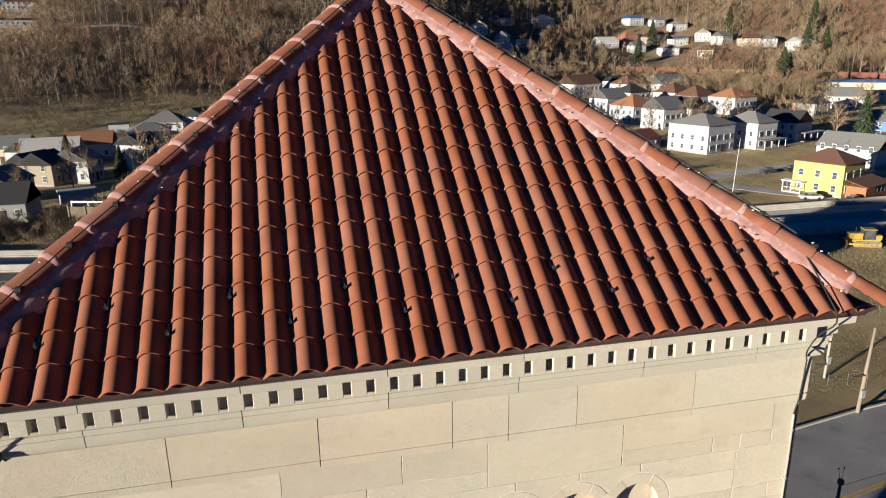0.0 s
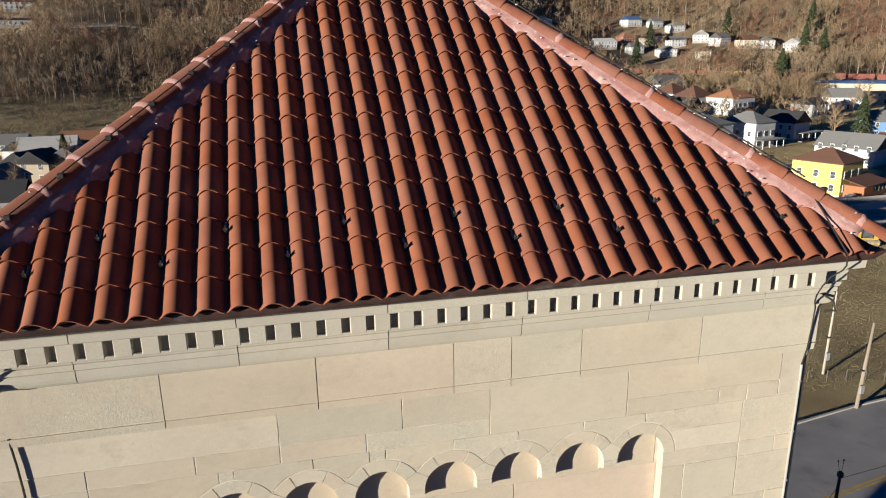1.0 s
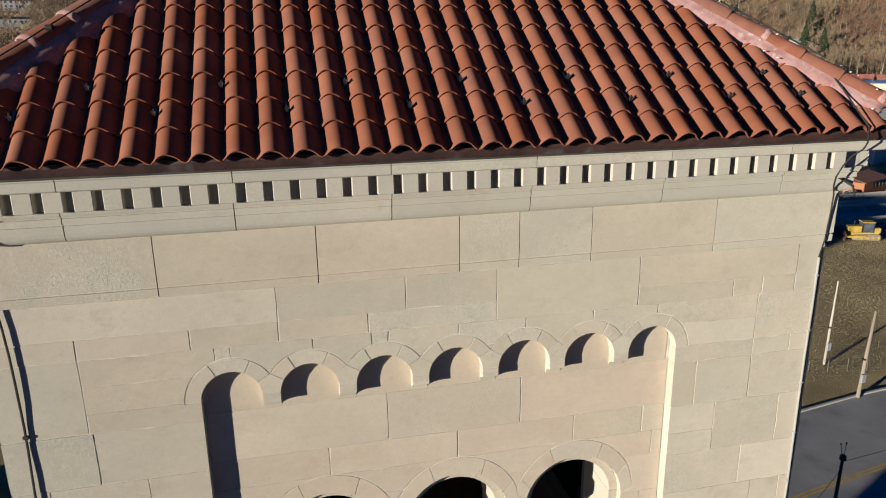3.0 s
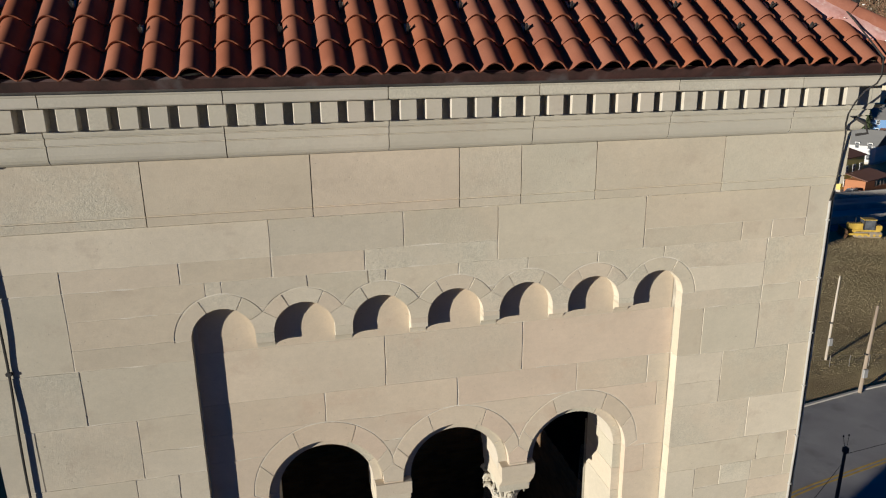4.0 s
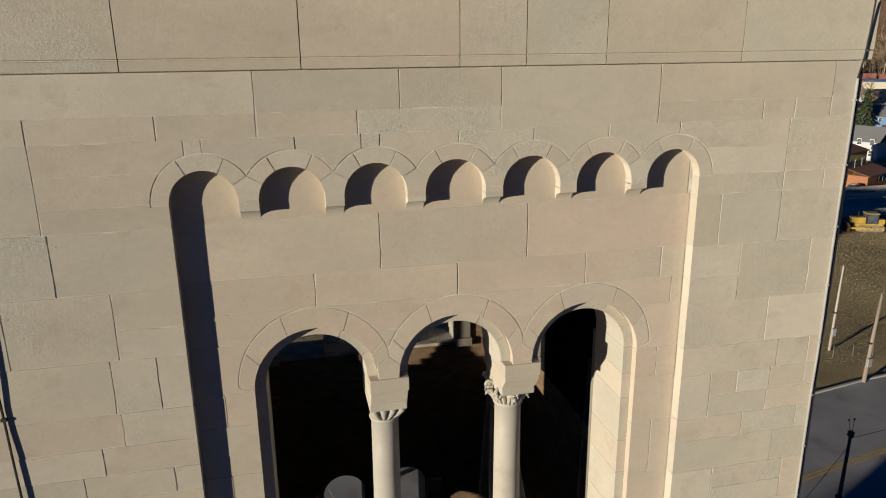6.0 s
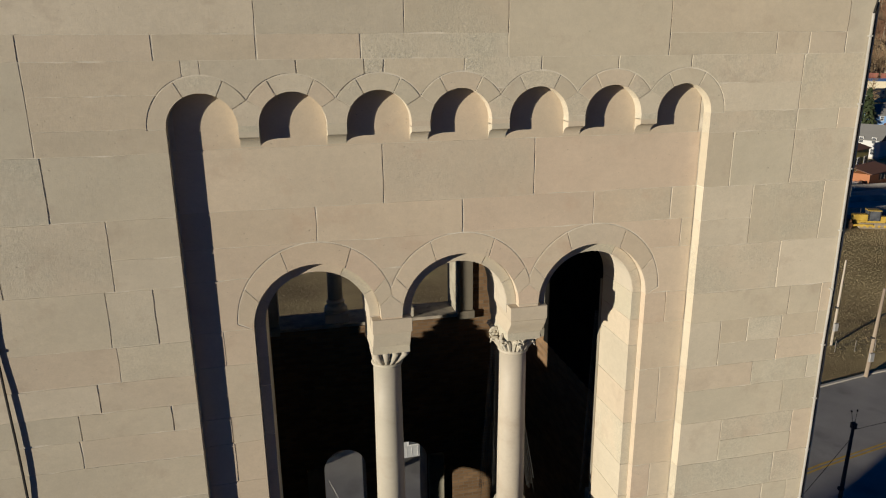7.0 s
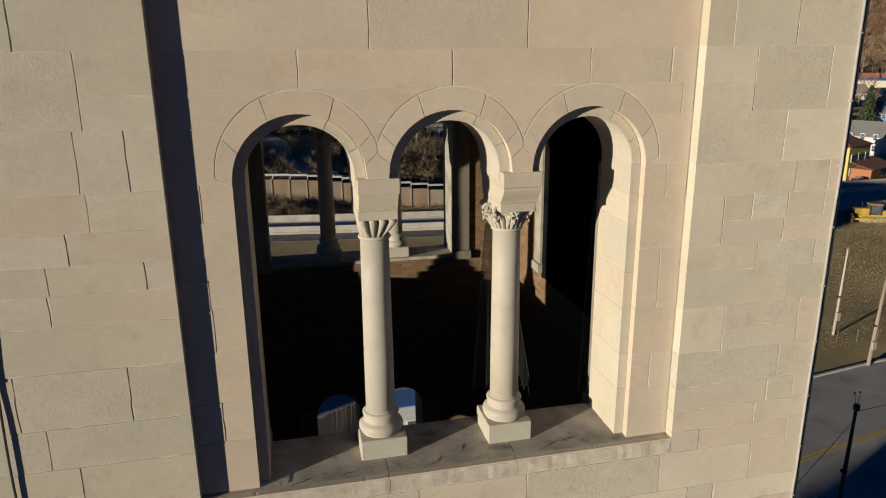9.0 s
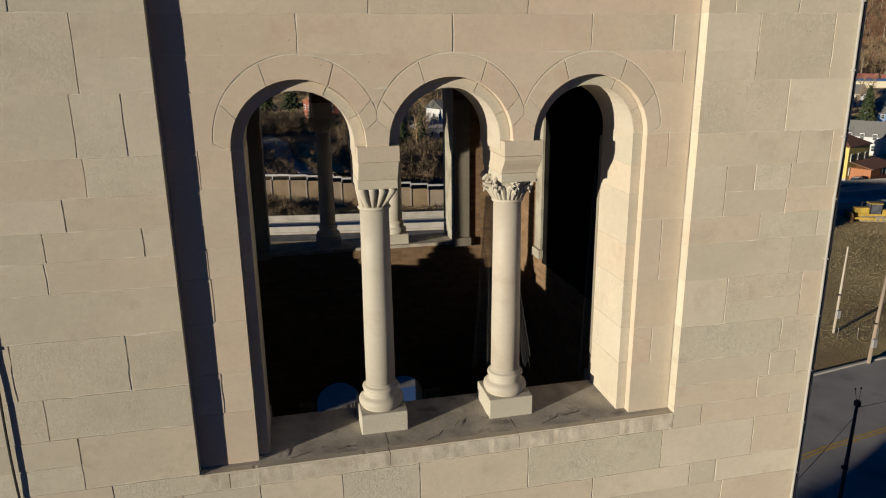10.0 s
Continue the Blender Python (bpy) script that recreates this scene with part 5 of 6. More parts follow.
for v, line in ((0.80, (-2.95, -1.92, -0.885, 0.10, 1.09, 2.10, 3.09)), (0.485, (-3.45, -2.435, -1.41, -0.40, 0.597, 1.626, 2.60, 3.33))):
    for u in line:
        snow_guard(-0.155 + round((u + 0.155) / PITCH) * PITCH, v)



def hip_point(k, f, a=0.0, lift=0.17):
    foot = side(k) @ Vector((RUN, -EAVE, ZE))
    ax = (apex - foot)
    across = ax.cross(Vector((0, 0, 1))).normalized()
    upn = across.cross(ax.normalized())
    return foot + ax * f + across * a + upn * lift


cable = thing("lightning_cable", "thin black lightning conductor cable along the hip tiles", "cable")
rg = random.Random(9)
run = [hip_point(0, 0.99 - 0.035 * i, 0.02 + rg.uniform(-0.015, 0.015), 0.178) for i in range(25)]
run += [Vector(p) for p in ((3.72, 0.42, 30.44), (3.783, 0.215, 30.27), (3.817, 0.08, 30.17), (3.818, -0.09, 30.04), (3.806, -0.235, 29.93), (3.789, -0.396, 29.81), (3.785, -0.53, 29.70), (3.85, -0.47, 29.60), (3.90, -0.42, 29.54))]
run += [Vector(p) for p in ((3.92, -0.36, 29.47), (3.84, -0.32, 29.40), (3.79, -0.28, 29.30), (3.76, -0.25, 29.19), (3.84, -0.15, 29.08), (3.92, -0.08, 28.97), (3.93, -0.06, 28.75), (3.915, -0.055, 28.5), (3.905, -0.02, 28.3))]
part("conductor", tube(run, 0.008, 6), BLACK, cable)
part("conduit", tube([(3.905 + rg.uniform(-0.005, 0.005), -0.020 - rg.uniform(0, 0.006), 28.3 - 0.55 * i) for i in range(24)], 0.0125, 8), GALV2, cable, "pale grey conduit down the corner")
for i in range(10):
    c = hip_point(0, 0.12 + 0.085 * i, 0.0, 0.175)
    part("clamp", box(bmesh.new(), c.x - 0.03, c.x + 0.03, c.y - 0.03, c.y + 0.02, c.z - 0.02, c.z + 0.015, 0.006), BLACK, cable)
part("conductor", tube([(3.938 + rg.uniform(-0.004, 0.004), -0.012, 28.4 - 0.55 * i) for i in range(24)], 0.008, 6), BLACK, cable)
for i in range(12):
    z = 28.1 - 0.62 * i
    part("clip", box(bmesh.new(), 3.888, 3.925, -0.036, -0.002, z - 0.008, z + 0.008, 0.003), GALV2, cable)
part("bracket", tube([(3.90, -0.02, 29.12), (3.93, -0.12, 29.15), (4.02, -0.2, 29.08), (4.0, -0.26, 29.0), (3.92, -0.2, 28.98)], 0.014, 6), BLACK, cable)
left_cable = thing("lightning_cable", "black lightning conductor cable along the shaded hip", "cable")
run = [hip_point(3, 0.99 - 0.035 * i, 0.118 + rg.uniform(-0.006, 0.006), 0.150) for i in range(28)]
part("conductor", tube(run, 0.006, 6), BLACK, left_cable)
for i in range(11):
    c = hip_point(3, 0.10 + 0.078 * i, 0.125, 0.140)
    part("clamp", box(bmesh.new(), c.x - 0.034, c.x + 0.03, c.y - 0.03, c.y + 0.03, c.z - 0.025, c.z + 0.02, 0.01), BLACK, left_cable)
lead = [(-3.86, -0.30, 29.45), (-3.84, -0.24, 29.25), (-3.845, -0.14, 29.1)]
for i in range(49):
    z = 28.95 - 0.22 * i
    clip = abs((z - 25.76) / 1.55 % 1.0 - 0.5) * 2
    lead.append((-3.775 + 0.013 * math.sin(z * 2.1) + (0.0 if z < 28.2 else -0.06 * (z - 28.2)), -0.013 - 0.017 * (1 - clip ** 3), z))
part("down_lead", tube(lead, 0.011, 6), BLACK, left_cable)
for i in range(6):
    z = 27.31 - 1.55 * i
    part("clip", box(bmesh.new(), -3.80 + 0.013 * math.sin(z * 2.1), -3.75 + 0.013 * math.sin(z * 2.1), -0.03, 0.0, z - 0.014, z + 0.014, 0.004), BLACK, left_cable)
part("bracket", box(bmesh.new(), -3.90, -3.82, -0.20, -0.06, 29.02, 29.10, 0.01), BLACK, left_cable)

# white droppings on the tiles beside the hip
DROP = surface("white droppings", (0.62, 0.58, 0.54), (0.78, 0.75, 0.72), 20, 90, 0.9, 0.2)
drops = thing("droppings", "splashes of white bird droppings on the hip tiles", "droppings", kind="stuff")
bm = bmesh.new()
for i in range(70):
    k = 0 if i % 3 else 3
    f, a = rg.uniform(0.05, 0.97), rg.uniform(-0.30, 0.06)
    c = hip_point(k, f, a if k == 0 else -a, 0.180 - 2.6 * a * a if abs(a) < 0.12 else 0.10 - 0.40 * abs(a))
    r = bmesh.ops.create_icosphere(bm, subdivisions=1, radius=rg.uniform(0.006, 0.018))
    for v in r["verts"]:
        v.co = Vector((v.co.x, v.co.y, v.co.z * 0.5)) * rg.uniform(0.8, 1.2) + c
part("splashes", bm, DROP, drops)

# opaque black sheet in place of netting; its colour supplies the opening's darkness
NET = surface("opaque black net sheet", (0.006, 0.006, 0.006), (0.014, 0.013, 0.012), 3, 40, 0.95, 0.2)
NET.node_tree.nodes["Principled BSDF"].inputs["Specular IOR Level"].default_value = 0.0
net = thing("bird_netting", "opaque black sheet standing in for netting, keeping the belfry opening dark", "netting")
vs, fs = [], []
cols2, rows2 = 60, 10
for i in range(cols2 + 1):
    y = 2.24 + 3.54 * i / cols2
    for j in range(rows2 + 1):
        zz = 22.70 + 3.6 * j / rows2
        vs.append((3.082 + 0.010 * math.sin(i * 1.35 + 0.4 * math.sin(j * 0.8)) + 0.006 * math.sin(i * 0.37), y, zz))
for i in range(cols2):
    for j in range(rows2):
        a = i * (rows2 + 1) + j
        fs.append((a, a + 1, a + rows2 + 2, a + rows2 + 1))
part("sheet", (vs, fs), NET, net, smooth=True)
part("rod", tube([(3.08, 2.2, 26.31), (3.08, 5.85, 26.31)], 0.02, 6), BLACK, net)

# torn strips of net that hang behind the front arches
THREAD = surface("grey net thread", (0.045, 0.044, 0.042), (0.075, 0.073, 0.068), 3, 40, 0.95, 0.0)


def torn_net(top, bottom, y, gap, seed):
    """A hanging lattice of threads: top and bottom are (x left, x right, z)."""
    o = thing("torn_netting", "torn grey bird net strip hanging behind the arches", "netting", "torn nets")
    rn = random.Random(seed)
    vs, fs = [], []

    def quad(a, b, w):
        d = (b - a).normalized()
        n = d.cross(Vector((0, 1, 0))).normalized() * w
        k = len(vs)
        vs.extend([tuple(a - n), tuple(a + n), tuple(b + n), tuple(b - n)])
        fs.append((k, k + 1, k + 2, k + 3))

    count = int((bottom[1] - bottom[0]) / gap)
    ends = [min(0.98, 0.90 + rn.uniform(-0.09, 0.09) + 0.05 * math.sin(c * 0.9)) for c in range(count + 1)]
    levels = int((top[2] - bottom[2]) / gap)

    def at(c, f):
        u = c / count
        x = (top[0] + (top[1] - top[0]) * u) * (1 - f) + (bottom[0] + (bottom[1] - bottom[0]) * u) * f
        return Vector((x, y + 0.05 * math.sin(c * 0.7) * f, top[2] + (bottom[2] - top[2]) * f))

    for c in range(count + 1):
        quad(at(c, 0), at(c, ends[c]), 0.0022)
    for r in range(levels):
        f = r / levels
        for c in range(count):
            if f < min(ends[c], ends[c + 1]):
                quad(at(c, f), at(c + 1, f), 0.0016)
    part("threads", (vs, fs), THREAD, o)
    return o


torn_net((0.60, 0.80, 25.0), (0.44, 1.20, 22.80), 1.02, 0.024, 4)
torn_net((1.80, 1.84, 25.2), (1.72, 1.86, 22.78), 1.02, 0.022, 6)

# ---- vehicles ----


def car(x, y, rz, rgb, label):
    z = height(x, y) + 0.02
    o = thing("car", label, "car", "parked cars")
    o.matrix_basis = pose(x, y, z, 0, 0, rz)
    body = surface(label, tuple(0.9 * c for c in rgb), rgb, 2, 20, 0.3, 0.0)
    bm = box(bmesh.new(), -2.25, 2.25, -0.88, 0.88, 0.28, 0.92, 0.14)
    part("body", bm, body, o)
    bm = box(bmesh.new(), -1.35, 1.25, -0.76, 0.76, 0.9, 1.42)
    for v in bm.verts:
        if v.co.z > 1.2:
            v.co.x *= 0.66
            v.co.y *= 0.86
    cab = part("cabin", bm, GLASS, o, "dark glazed cabin")
    part("cabin_roof", box(bmesh.new(), -0.86, 0.82, -0.66, 0.66, 1.40, 1.47, 0.03), body, cab)
    for sx in (-1.4, 1.4):
        for sy in (-0.82, 0.82):
            wh = part("wheel", lathe([(0.05, -0.11), (0.31, -0.11), (0.33, -0.06), (0.33, 0.06), (0.31, 0.11), (0.05, 0.11)], 16), BLACK, o, "black tyre")
            wh.matrix_basis = pose(sx, sy, 0.33, 90, 0, 0)
    for s in (-0.6, 0.6):
        boxed("headlight", FRAME, o, 2.2, 2.28, s - 0.18, s + 0.18, 0.6, 0.75)
    return o


car(105.0, 116.2, -20, (0.62, 0.62, 0.63), "silver sedan parked on the grass beside the lane")
car(110.8, 111.4, 20, (0.66, 0.65, 0.63), "white sedan parked below the yellow house")
car(116.5, 145.0, 10, (0.05, 0.07, 0.11), "dark blue sedan parked on the lane")
car(124.0, 146.0, 10, (0.05, 0.05, 0.05), "black sedan parked on the lane")
lane = tagged(new("lane"), "grey asphalt lane between the houses", "road", kind="structure")
PALE_LANE = surface("light grey lane asphalt", (0.27, 0.262, 0.25), (0.38, 0.37, 0.355), 0.2, 30, 0.95, 0.7, stain=((0.18, 0.175, 0.165), 0.4, 0.5), depth=0.08)
strip("roadway", PALE_LANE, [(86, 152), (96, 136), (104, 124), (113, 113), (124, 106)], -2.6, 2.6, 0, 0.07, lane)
strip("roadway", PALE_LANE, [(92, 142), (110, 148), (130, 152), (170, 160)], -2.4, 2.4, 0, 0.075, lane)
strip("roadway", PALE_LANE, [(84, 300), (90, 220), (88, 175), (86, 152)], -2.6, 2.6, 0, 0.08, lane)

# bulldozer
CAT = surface("muddy yellow machine paint", (0.42, 0.27, 0.04), (0.56, 0.38, 0.075), 2, 20, 0.5, 0.1, stain=((0.26, 0.19, 0.11), 1.5, 0.8))
TRACK = surface("muddy steel track", (0.20, 0.16, 0.11), (0.34, 0.28, 0.20), 2, 20, 0.8, 0.4)
doz = thing("bulldozer", "yellow bulldozer with a muddy brown blade on bare dirt", "bulldozer")
doz.matrix_basis = pose(88.6, 84.6, 0.05, 0, 0, 158)
boxed("engine_hood", CAT, doz, 0.4, 2.5, -0.65, 0.65, 1.1, 2.15, 0.08)
boxed("chassis", CAT, doz, -2.2, 2.4, -0.75, 0.75, 0.7, 1.15, 0.05)
cabin = boxed("cab", GLASS, doz, -1.3, 0.35, -0.75, 0.75, 1.15, 2.75, 0.05, "dark glazed cab")
boxed("cab_roof", CAT, cabin, -1.45, 0.5, -0.85, 0.85, 2.75, 2.88, 0.03)
for px, py in ((-1.3, -0.75), (-1.3, 0.75), (0.35, -0.75), (0.35, 0.75)):
    boxed("pillar", BLACK, cabin, px - 0.06, px + 0.06, py - 0.06, py + 0.06, 1.15, 2.76)
boxed("rear_tank", CAT, doz, -2.4, -1.35, -0.75, 0.75, 1.1, 1.9, 0.08)
for s in (-1, 1):
    tr = boxed("track", TRACK, doz, -2.4, 2.0, s * 1.15 - 0.3, s * 1.15 + 0.3, 0.0, 0.95, 0.28)
    for k in range(5):
        w = part("roller", lathe([(0.02, -0.33), (0.22, -0.33), (0.22, 0.33), (0.02, 0.33)], 12), CAT, tr)
        w.matrix_basis = pose(-1.9 + 0.85 * k, s * 1.15, 0.45, 90, 0, 0)
    boxed("push_arm", CAT, doz, 0.0, 3.1, s * 1.6 - 0.1, s * 1.6 + 0.1, 0.5, 0.8)
bm = bmesh.new()
for i in range(7):
    a = radians(-40 + 80 * i / 6)
    for yy in (-2.0, 2.0):
        bm.verts.new((3.1 + 0.5 * (1 - math.cos(a)) * 2, yy, 0.75 + 0.75 * math.sin(a) / math.sin(radians(40))))
bm.verts.ensure_lookup_table()
for i in range(6):
    bm.faces.new((bm.verts[2 * i], bm.verts[2 * i + 1], bm.verts[2 * i + 3], bm.verts[2 * i + 2]))
bmesh.ops.solidify(bm, geom=bm.faces[:], thickness=0.12)
part("blade", bm, surface("rusty brown blade steel", (0.22, 0.12, 0.06), (0.36, 0.20, 0.10), 2, 20, 0.7, 0.3), doz, "curved muddy brown blade")
part("exhaust", tube([(1.4, 0, 2.1), (1.4, 0, 3.0)], 0.07, 8), BLACK, doz)

# freight cars at the foot of the far slope
RAILCAR = [surface("rust red railcar steel", (0.16, 0.05, 0.035), (0.26, 0.09, 0.06), 0.4, 6, 0.8, 0.2), surface("ochre railcar steel", (0.50, 0.30, 0.04), (0.62, 0.40, 0.07), 0.4, 6, 0.7, 0.2)]
rd = Vector((0.62, -0.78)).normalized()
for k in range(-8, 16):
    c = Vector((318.0, 452.0)) + rd * (16.5 * k)
    if k == 1:
        continue
    ochre = k in (0, 12)
    o = thing("railcar", "%s boxcar standing on the railway line" % ("ochre yellow" if ochre else "rust red"), "railcar", "freight train")
    o.matrix_basis = pose(c.x, c.y, height(c.x, c.y) + 0.3, 0, 0, math.degrees(math.atan2(rd.y, rd.x)))
    boxed("body", RAILCAR[int(ochre)], o, -7.6, 7.6, -1.5, 1.5, 1.1, 4.6, 0.1)
    for j in range(7):
        boxed("rib", RAILCAR[int(ochre)], o, -7.2 + 2.4 * j - 0.1, -7.2 + 2.4 * j + 0.1, -1.6, -1.5, 1.1, 4.5)
    for s in (-5.2, 5.2):
        boxed("truck", BLACK, o, s - 1.3, s + 1.3, -1.2, 1.2, 0.0, 1.1)

# white delivery truck and lot behind the tower
lot = tagged(boxed("parking_lot", ASPHALT, None, -12, 22, 32.5, 58, -0.2, 0.05), "grey asphalt lot behind the tower", "ground", kind="structure")
van = thing("box_truck", "white box truck greyed for shade, reflected sky painted on its roof", "truck")
van.matrix_basis = pose(6.3, 37.3, 0.06, 0, 0, 3)
# the white is lowered to grey to imitate the shade on the truck
boxed("box", paint("white paint greyed for shade", (0.52, 0.53, 0.52)), van, -3.2, 2.0, -1.25, 1.25, 0.9, 3.6, 0.05)
# blue of the mirrored sky, painted on as the roof's colour
boxed("roof_panel", paint("painted sky reflection blue", (0.10, 0.22, 0.48)), van, -3.1, 1.9, -1.2, 1.2, 3.6, 3.66)
fw = boxed("side_window", FRAME, van, -1.0, 0.35, -1.31, -1.25, 1.85, 2.65)
boxed("pane", GLASS, fw, -0.9, 0.25, -1.33, -1.27, 1.95, 2.55)
for k in range(13):
    boxed("rib", FRAME, van, -3.1 + 0.4 * k, -3.06 + 0.4 * k, -1.27, -1.25, 1.0, 1.75)
boxed("cab", paint("white paint greyed for shade", (0.52, 0.53, 0.52)), van, 2.05, 3.9, -1.1, 1.1, 0.6, 2.5, 0.15)
boxed("windscreen", GLASS, van, 3.6, 3.95, -0.95, 0.95, 1.6, 2.3, 0.05)
for sx in (-2.0, 2.9):
    for sy in (-1.05, 1.05):
        wh = part("wheel", lathe([(0.05, -0.14), (0.42, -0.14), (0.45, 0), (0.42, 0.14), (0.05, 0.14)], 16), BLACK, van, "black tyre")
        wh.matrix_basis = pose(sx, sy, 0.45, 90, 0, 0)

# old plank fence behind the tower
planks = thing("plank_fence", "weathered grey vertical plank fence beside the lot", "fence")
fd = Vector((3.1, 2.0, 0)).normalized()
fr = random.Random(31)
for i in range(54):
    q = Vector((-3.2, 36.5, 0)) + fd * (0.165 * i)
    o = boxed("plank", WOOD, planks, -0.075, 0.075, -0.012, 0.012, 0.0, 2.25 + fr.uniform(-0.06, 0.06))
    o.matrix_basis = pose(q.x, q.y, 0.03, 0, fr.uniform(-1, 1), math.degrees(math.atan2(fd.y, fd.x)))
for zz in (0.5, 1.8):
    o = boxed("rail", WOOD, planks, 0.0, 8.9, 0.014, 0.06, zz - 0.05, zz + 0.05)
    o.matrix_basis = pose(-3.2, 36.5, 0, 0, 0, math.degrees(math.atan2(fd.y, fd.x)))
bin_box = thing("waste_bin", "small green plastic bin beside the highway barrier", "bin", at=(-1.3, 115.5, 0))
boxed("body", paint("green plastic", (0.03, 0.30, 0.12)), bin_box, -0.9, 0.9, -0.6, 0.6, 0, 1.1, 0.06)
boxed("lid", paint("green plastic", (0.03, 0.30, 0.12)), bin_box, -0.95, 0.95, -0.65, 0.65, 1.12, 1.22, 0.04)

# street lamp above the lane
lamp = thing("street_lamp", "pale steel twin-arm street lamp beside the lane", "street lamp", at=(93.0, 125.5, 0))
part("pole", tube([(0, 0, -0.3), (0.3, 0, 6), (0.6, 0, 12)], [0.10, 0.08, 0.055], 10), GALV, lamp)
for s in (-1, 1):
    a = part("arm", tube([(0.45, 0, 8.2), (0.45 + s * 0.8, 0, 9.0), (0.45 + s * 1.9, 0, 9.2)], 0.045, 6), GALV, lamp)
    boxed("lantern", GALV, a, 0.45 + s * 2.2 - 0.4, 0.45 + s * 2.2 + 0.4, -0.18, 0.18, 9.1, 9.28, 0.05)

# ---- trees ----
BARK = surface("bare winter branches", (0.160, 0.110, 0.062), (0.312, 0.222, 0.128), 0.03, 0.6, 0.95, 0.0, stain=((0.26, 0.14, 0.085), 0.02, 0.7))
RUSSET = surface("reddish winter twigs", (0.16, 0.082, 0.046), (0.29, 0.158, 0.094), 0.03, 0.6, 0.95, 0.0)
GREYWOOD = surface("pale grey winter twigs", (0.215, 0.155, 0.095), (0.38, 0.28, 0.178), 0.03, 0.6, 0.95, 0.0)
TRUNK = surface("pale tree trunks", (0.30, 0.25, 0.185), (0.46, 0.40, 0.31), 0.05, 0.6, 0.95, 0.0)
NEEDLE = surface("dark evergreen needles", (0.022, 0.036, 0.012), (0.06, 0.075, 0.028), 0.3, 3, 0.9, 0.0)
BRUSH = surface("dry brown brush", (0.11, 0.078, 0.046), (0.23, 0.165, 0.10), 0.1, 2, 1.0, 0.0)


def branching(seed, high, limbs, twigs, wide, thick=0.025, twig_w=0.05):
    """A bare tree: tapered trunk, limbs that fork and many thin twigs. Gives vertices and triangles for the trunk and for the crown."""
    rg = random.Random(seed)
    trunk, crown = ([], []), ([], [])

    def cone(store, a, b, ra, rb):
        d = (b - a).normalized()
        u = d.cross(Vector((0.3, 0.9, 0.1))).normalized()
        w = d.cross(u)
        k = len(store[0])
        for p, r in ((a, ra), (b, rb)):
            for q in (0, 2.094, 4.189):
                store[0].append(tuple(p + r * (math.cos(q) * u + math.sin(q) * w)))
        for i in range(3):
            j = (i + 1) % 3
            store[1].extend([(k + i, k + j, k + 3 + j), (k + i, k + 3 + j, k + 3 + i)])

    def sliver(a, b, w):
        side_v = (b - a).cross(Vector((rg.uniform(-1, 1), rg.uniform(-1, 1), rg.uniform(-1, 1)))).normalized() * w
        k = len(crown[0])
        crown[0].extend([tuple(a - side_v), tuple(a + side_v), tuple(b)])
        crown[1].append((k, k + 1, k + 2))

    bend = Vector((rg.uniform(-0.4, 0.4), rg.uniform(-0.4, 0.4), high * 0.45))
    topv = Vector((rg.uniform(-0.8, 0.8), rg.uniform(-0.8, 0.8), high * 0.9))
    cone(trunk, Vector((0, 0, -0.6)), bend, high * thick, high * thick * 0.65)
    cone(trunk, bend, topv, high * thick * 0.65, high * thick * 0.15)
    ends = []
    for i in range(limbs):
        f = rg.uniform(0.25, 0.95)
        a = bend * (f / 0.5) if f < 0.5 else bend.lerp(topv, (f - 0.5) / 0.5)
        q = rg.uniform(0, 6.283)
        reach = wide * rg.uniform(0.6, 1.0) * (1.15 - 0.6 * f)
        b = a + Vector((math.cos(q) * reach, math.sin(q) * reach, high * rg.uniform(0.12, 0.30)))
        cone(crown, a, b, high * thick * 0.30, high * thick * 0.08)
        ends.append((a, b))
    for i in range(twigs):
        a, b = rg.choice(ends)
        p = a.lerp(b, rg.uniform(0.25, 1.0))
        q = p + Vector((rg.gauss(0, 0.5) * wide * 0.5, rg.gauss(0, 0.5) * wide * 0.5, abs(rg.gauss(0.5, 0.5)) * wide * 0.45))
        sliver(p, q, high * twig_w * 0.1)
    return trunk, crown


def scatter(name, label, category, mat, templates, places):
    """Many far plants joined into one mesh."""
    av, af, base = [], [], 0
    arrays = [(np.array(v, dtype=np.float64), np.array(f, dtype=np.int64)) for v, f in templates]
    for x, y, z, s, q, k in places:
        v, f = arrays[k]
        c, sn = math.cos(q) * s, math.sin(q) * s
        w = np.empty_like(v)
        w[:, 0] = v[:, 0] * c - v[:, 1] * sn + x
        w[:, 1] = v[:, 0] * sn + v[:, 1] * c + y
        w[:, 2] = v[:, 2] * s + z
        av.append(w)
        af.append(f + base)
        base += len(v)
    V, F = np.concatenate(av), np.concatenate(af)
    me = bpy.data.meshes.new(name)
    me.vertices.add(len(V))
    me.vertices.foreach_set("co", V.ravel())
    me.loops.add(F.size)
    me.loops.foreach_set("vertex_index", F.ravel())
    me.polygons.add(len(F))
    me.polygons.foreach_set("loop_start", np.arange(0, F.size, 3))
    me.update(calc_edges=True)
    me.validate()
    me.materials.append(mat)
    return tagged(new(name, me), label, category, kind="stuff")


def merged(t):
    (tv0, tf0), (cv, cf) = t
    n = len(tv0)
    return tv0 + cv, tf0 + [tuple(i + n for i in f) for f in cf]


far_kinds = [merged(branching(40 + k, 13, 7, 84, 4.4, 0.013, 0.075)) for k in range(6)]
rg = random.Random(77)
places = []
CLEAR = [(o.matrix_basis.translation.x, o.matrix_basis.translation.y) for o in scene.objects if o.name.startswith(("house", "warehouse", "shed", "railcar"))]
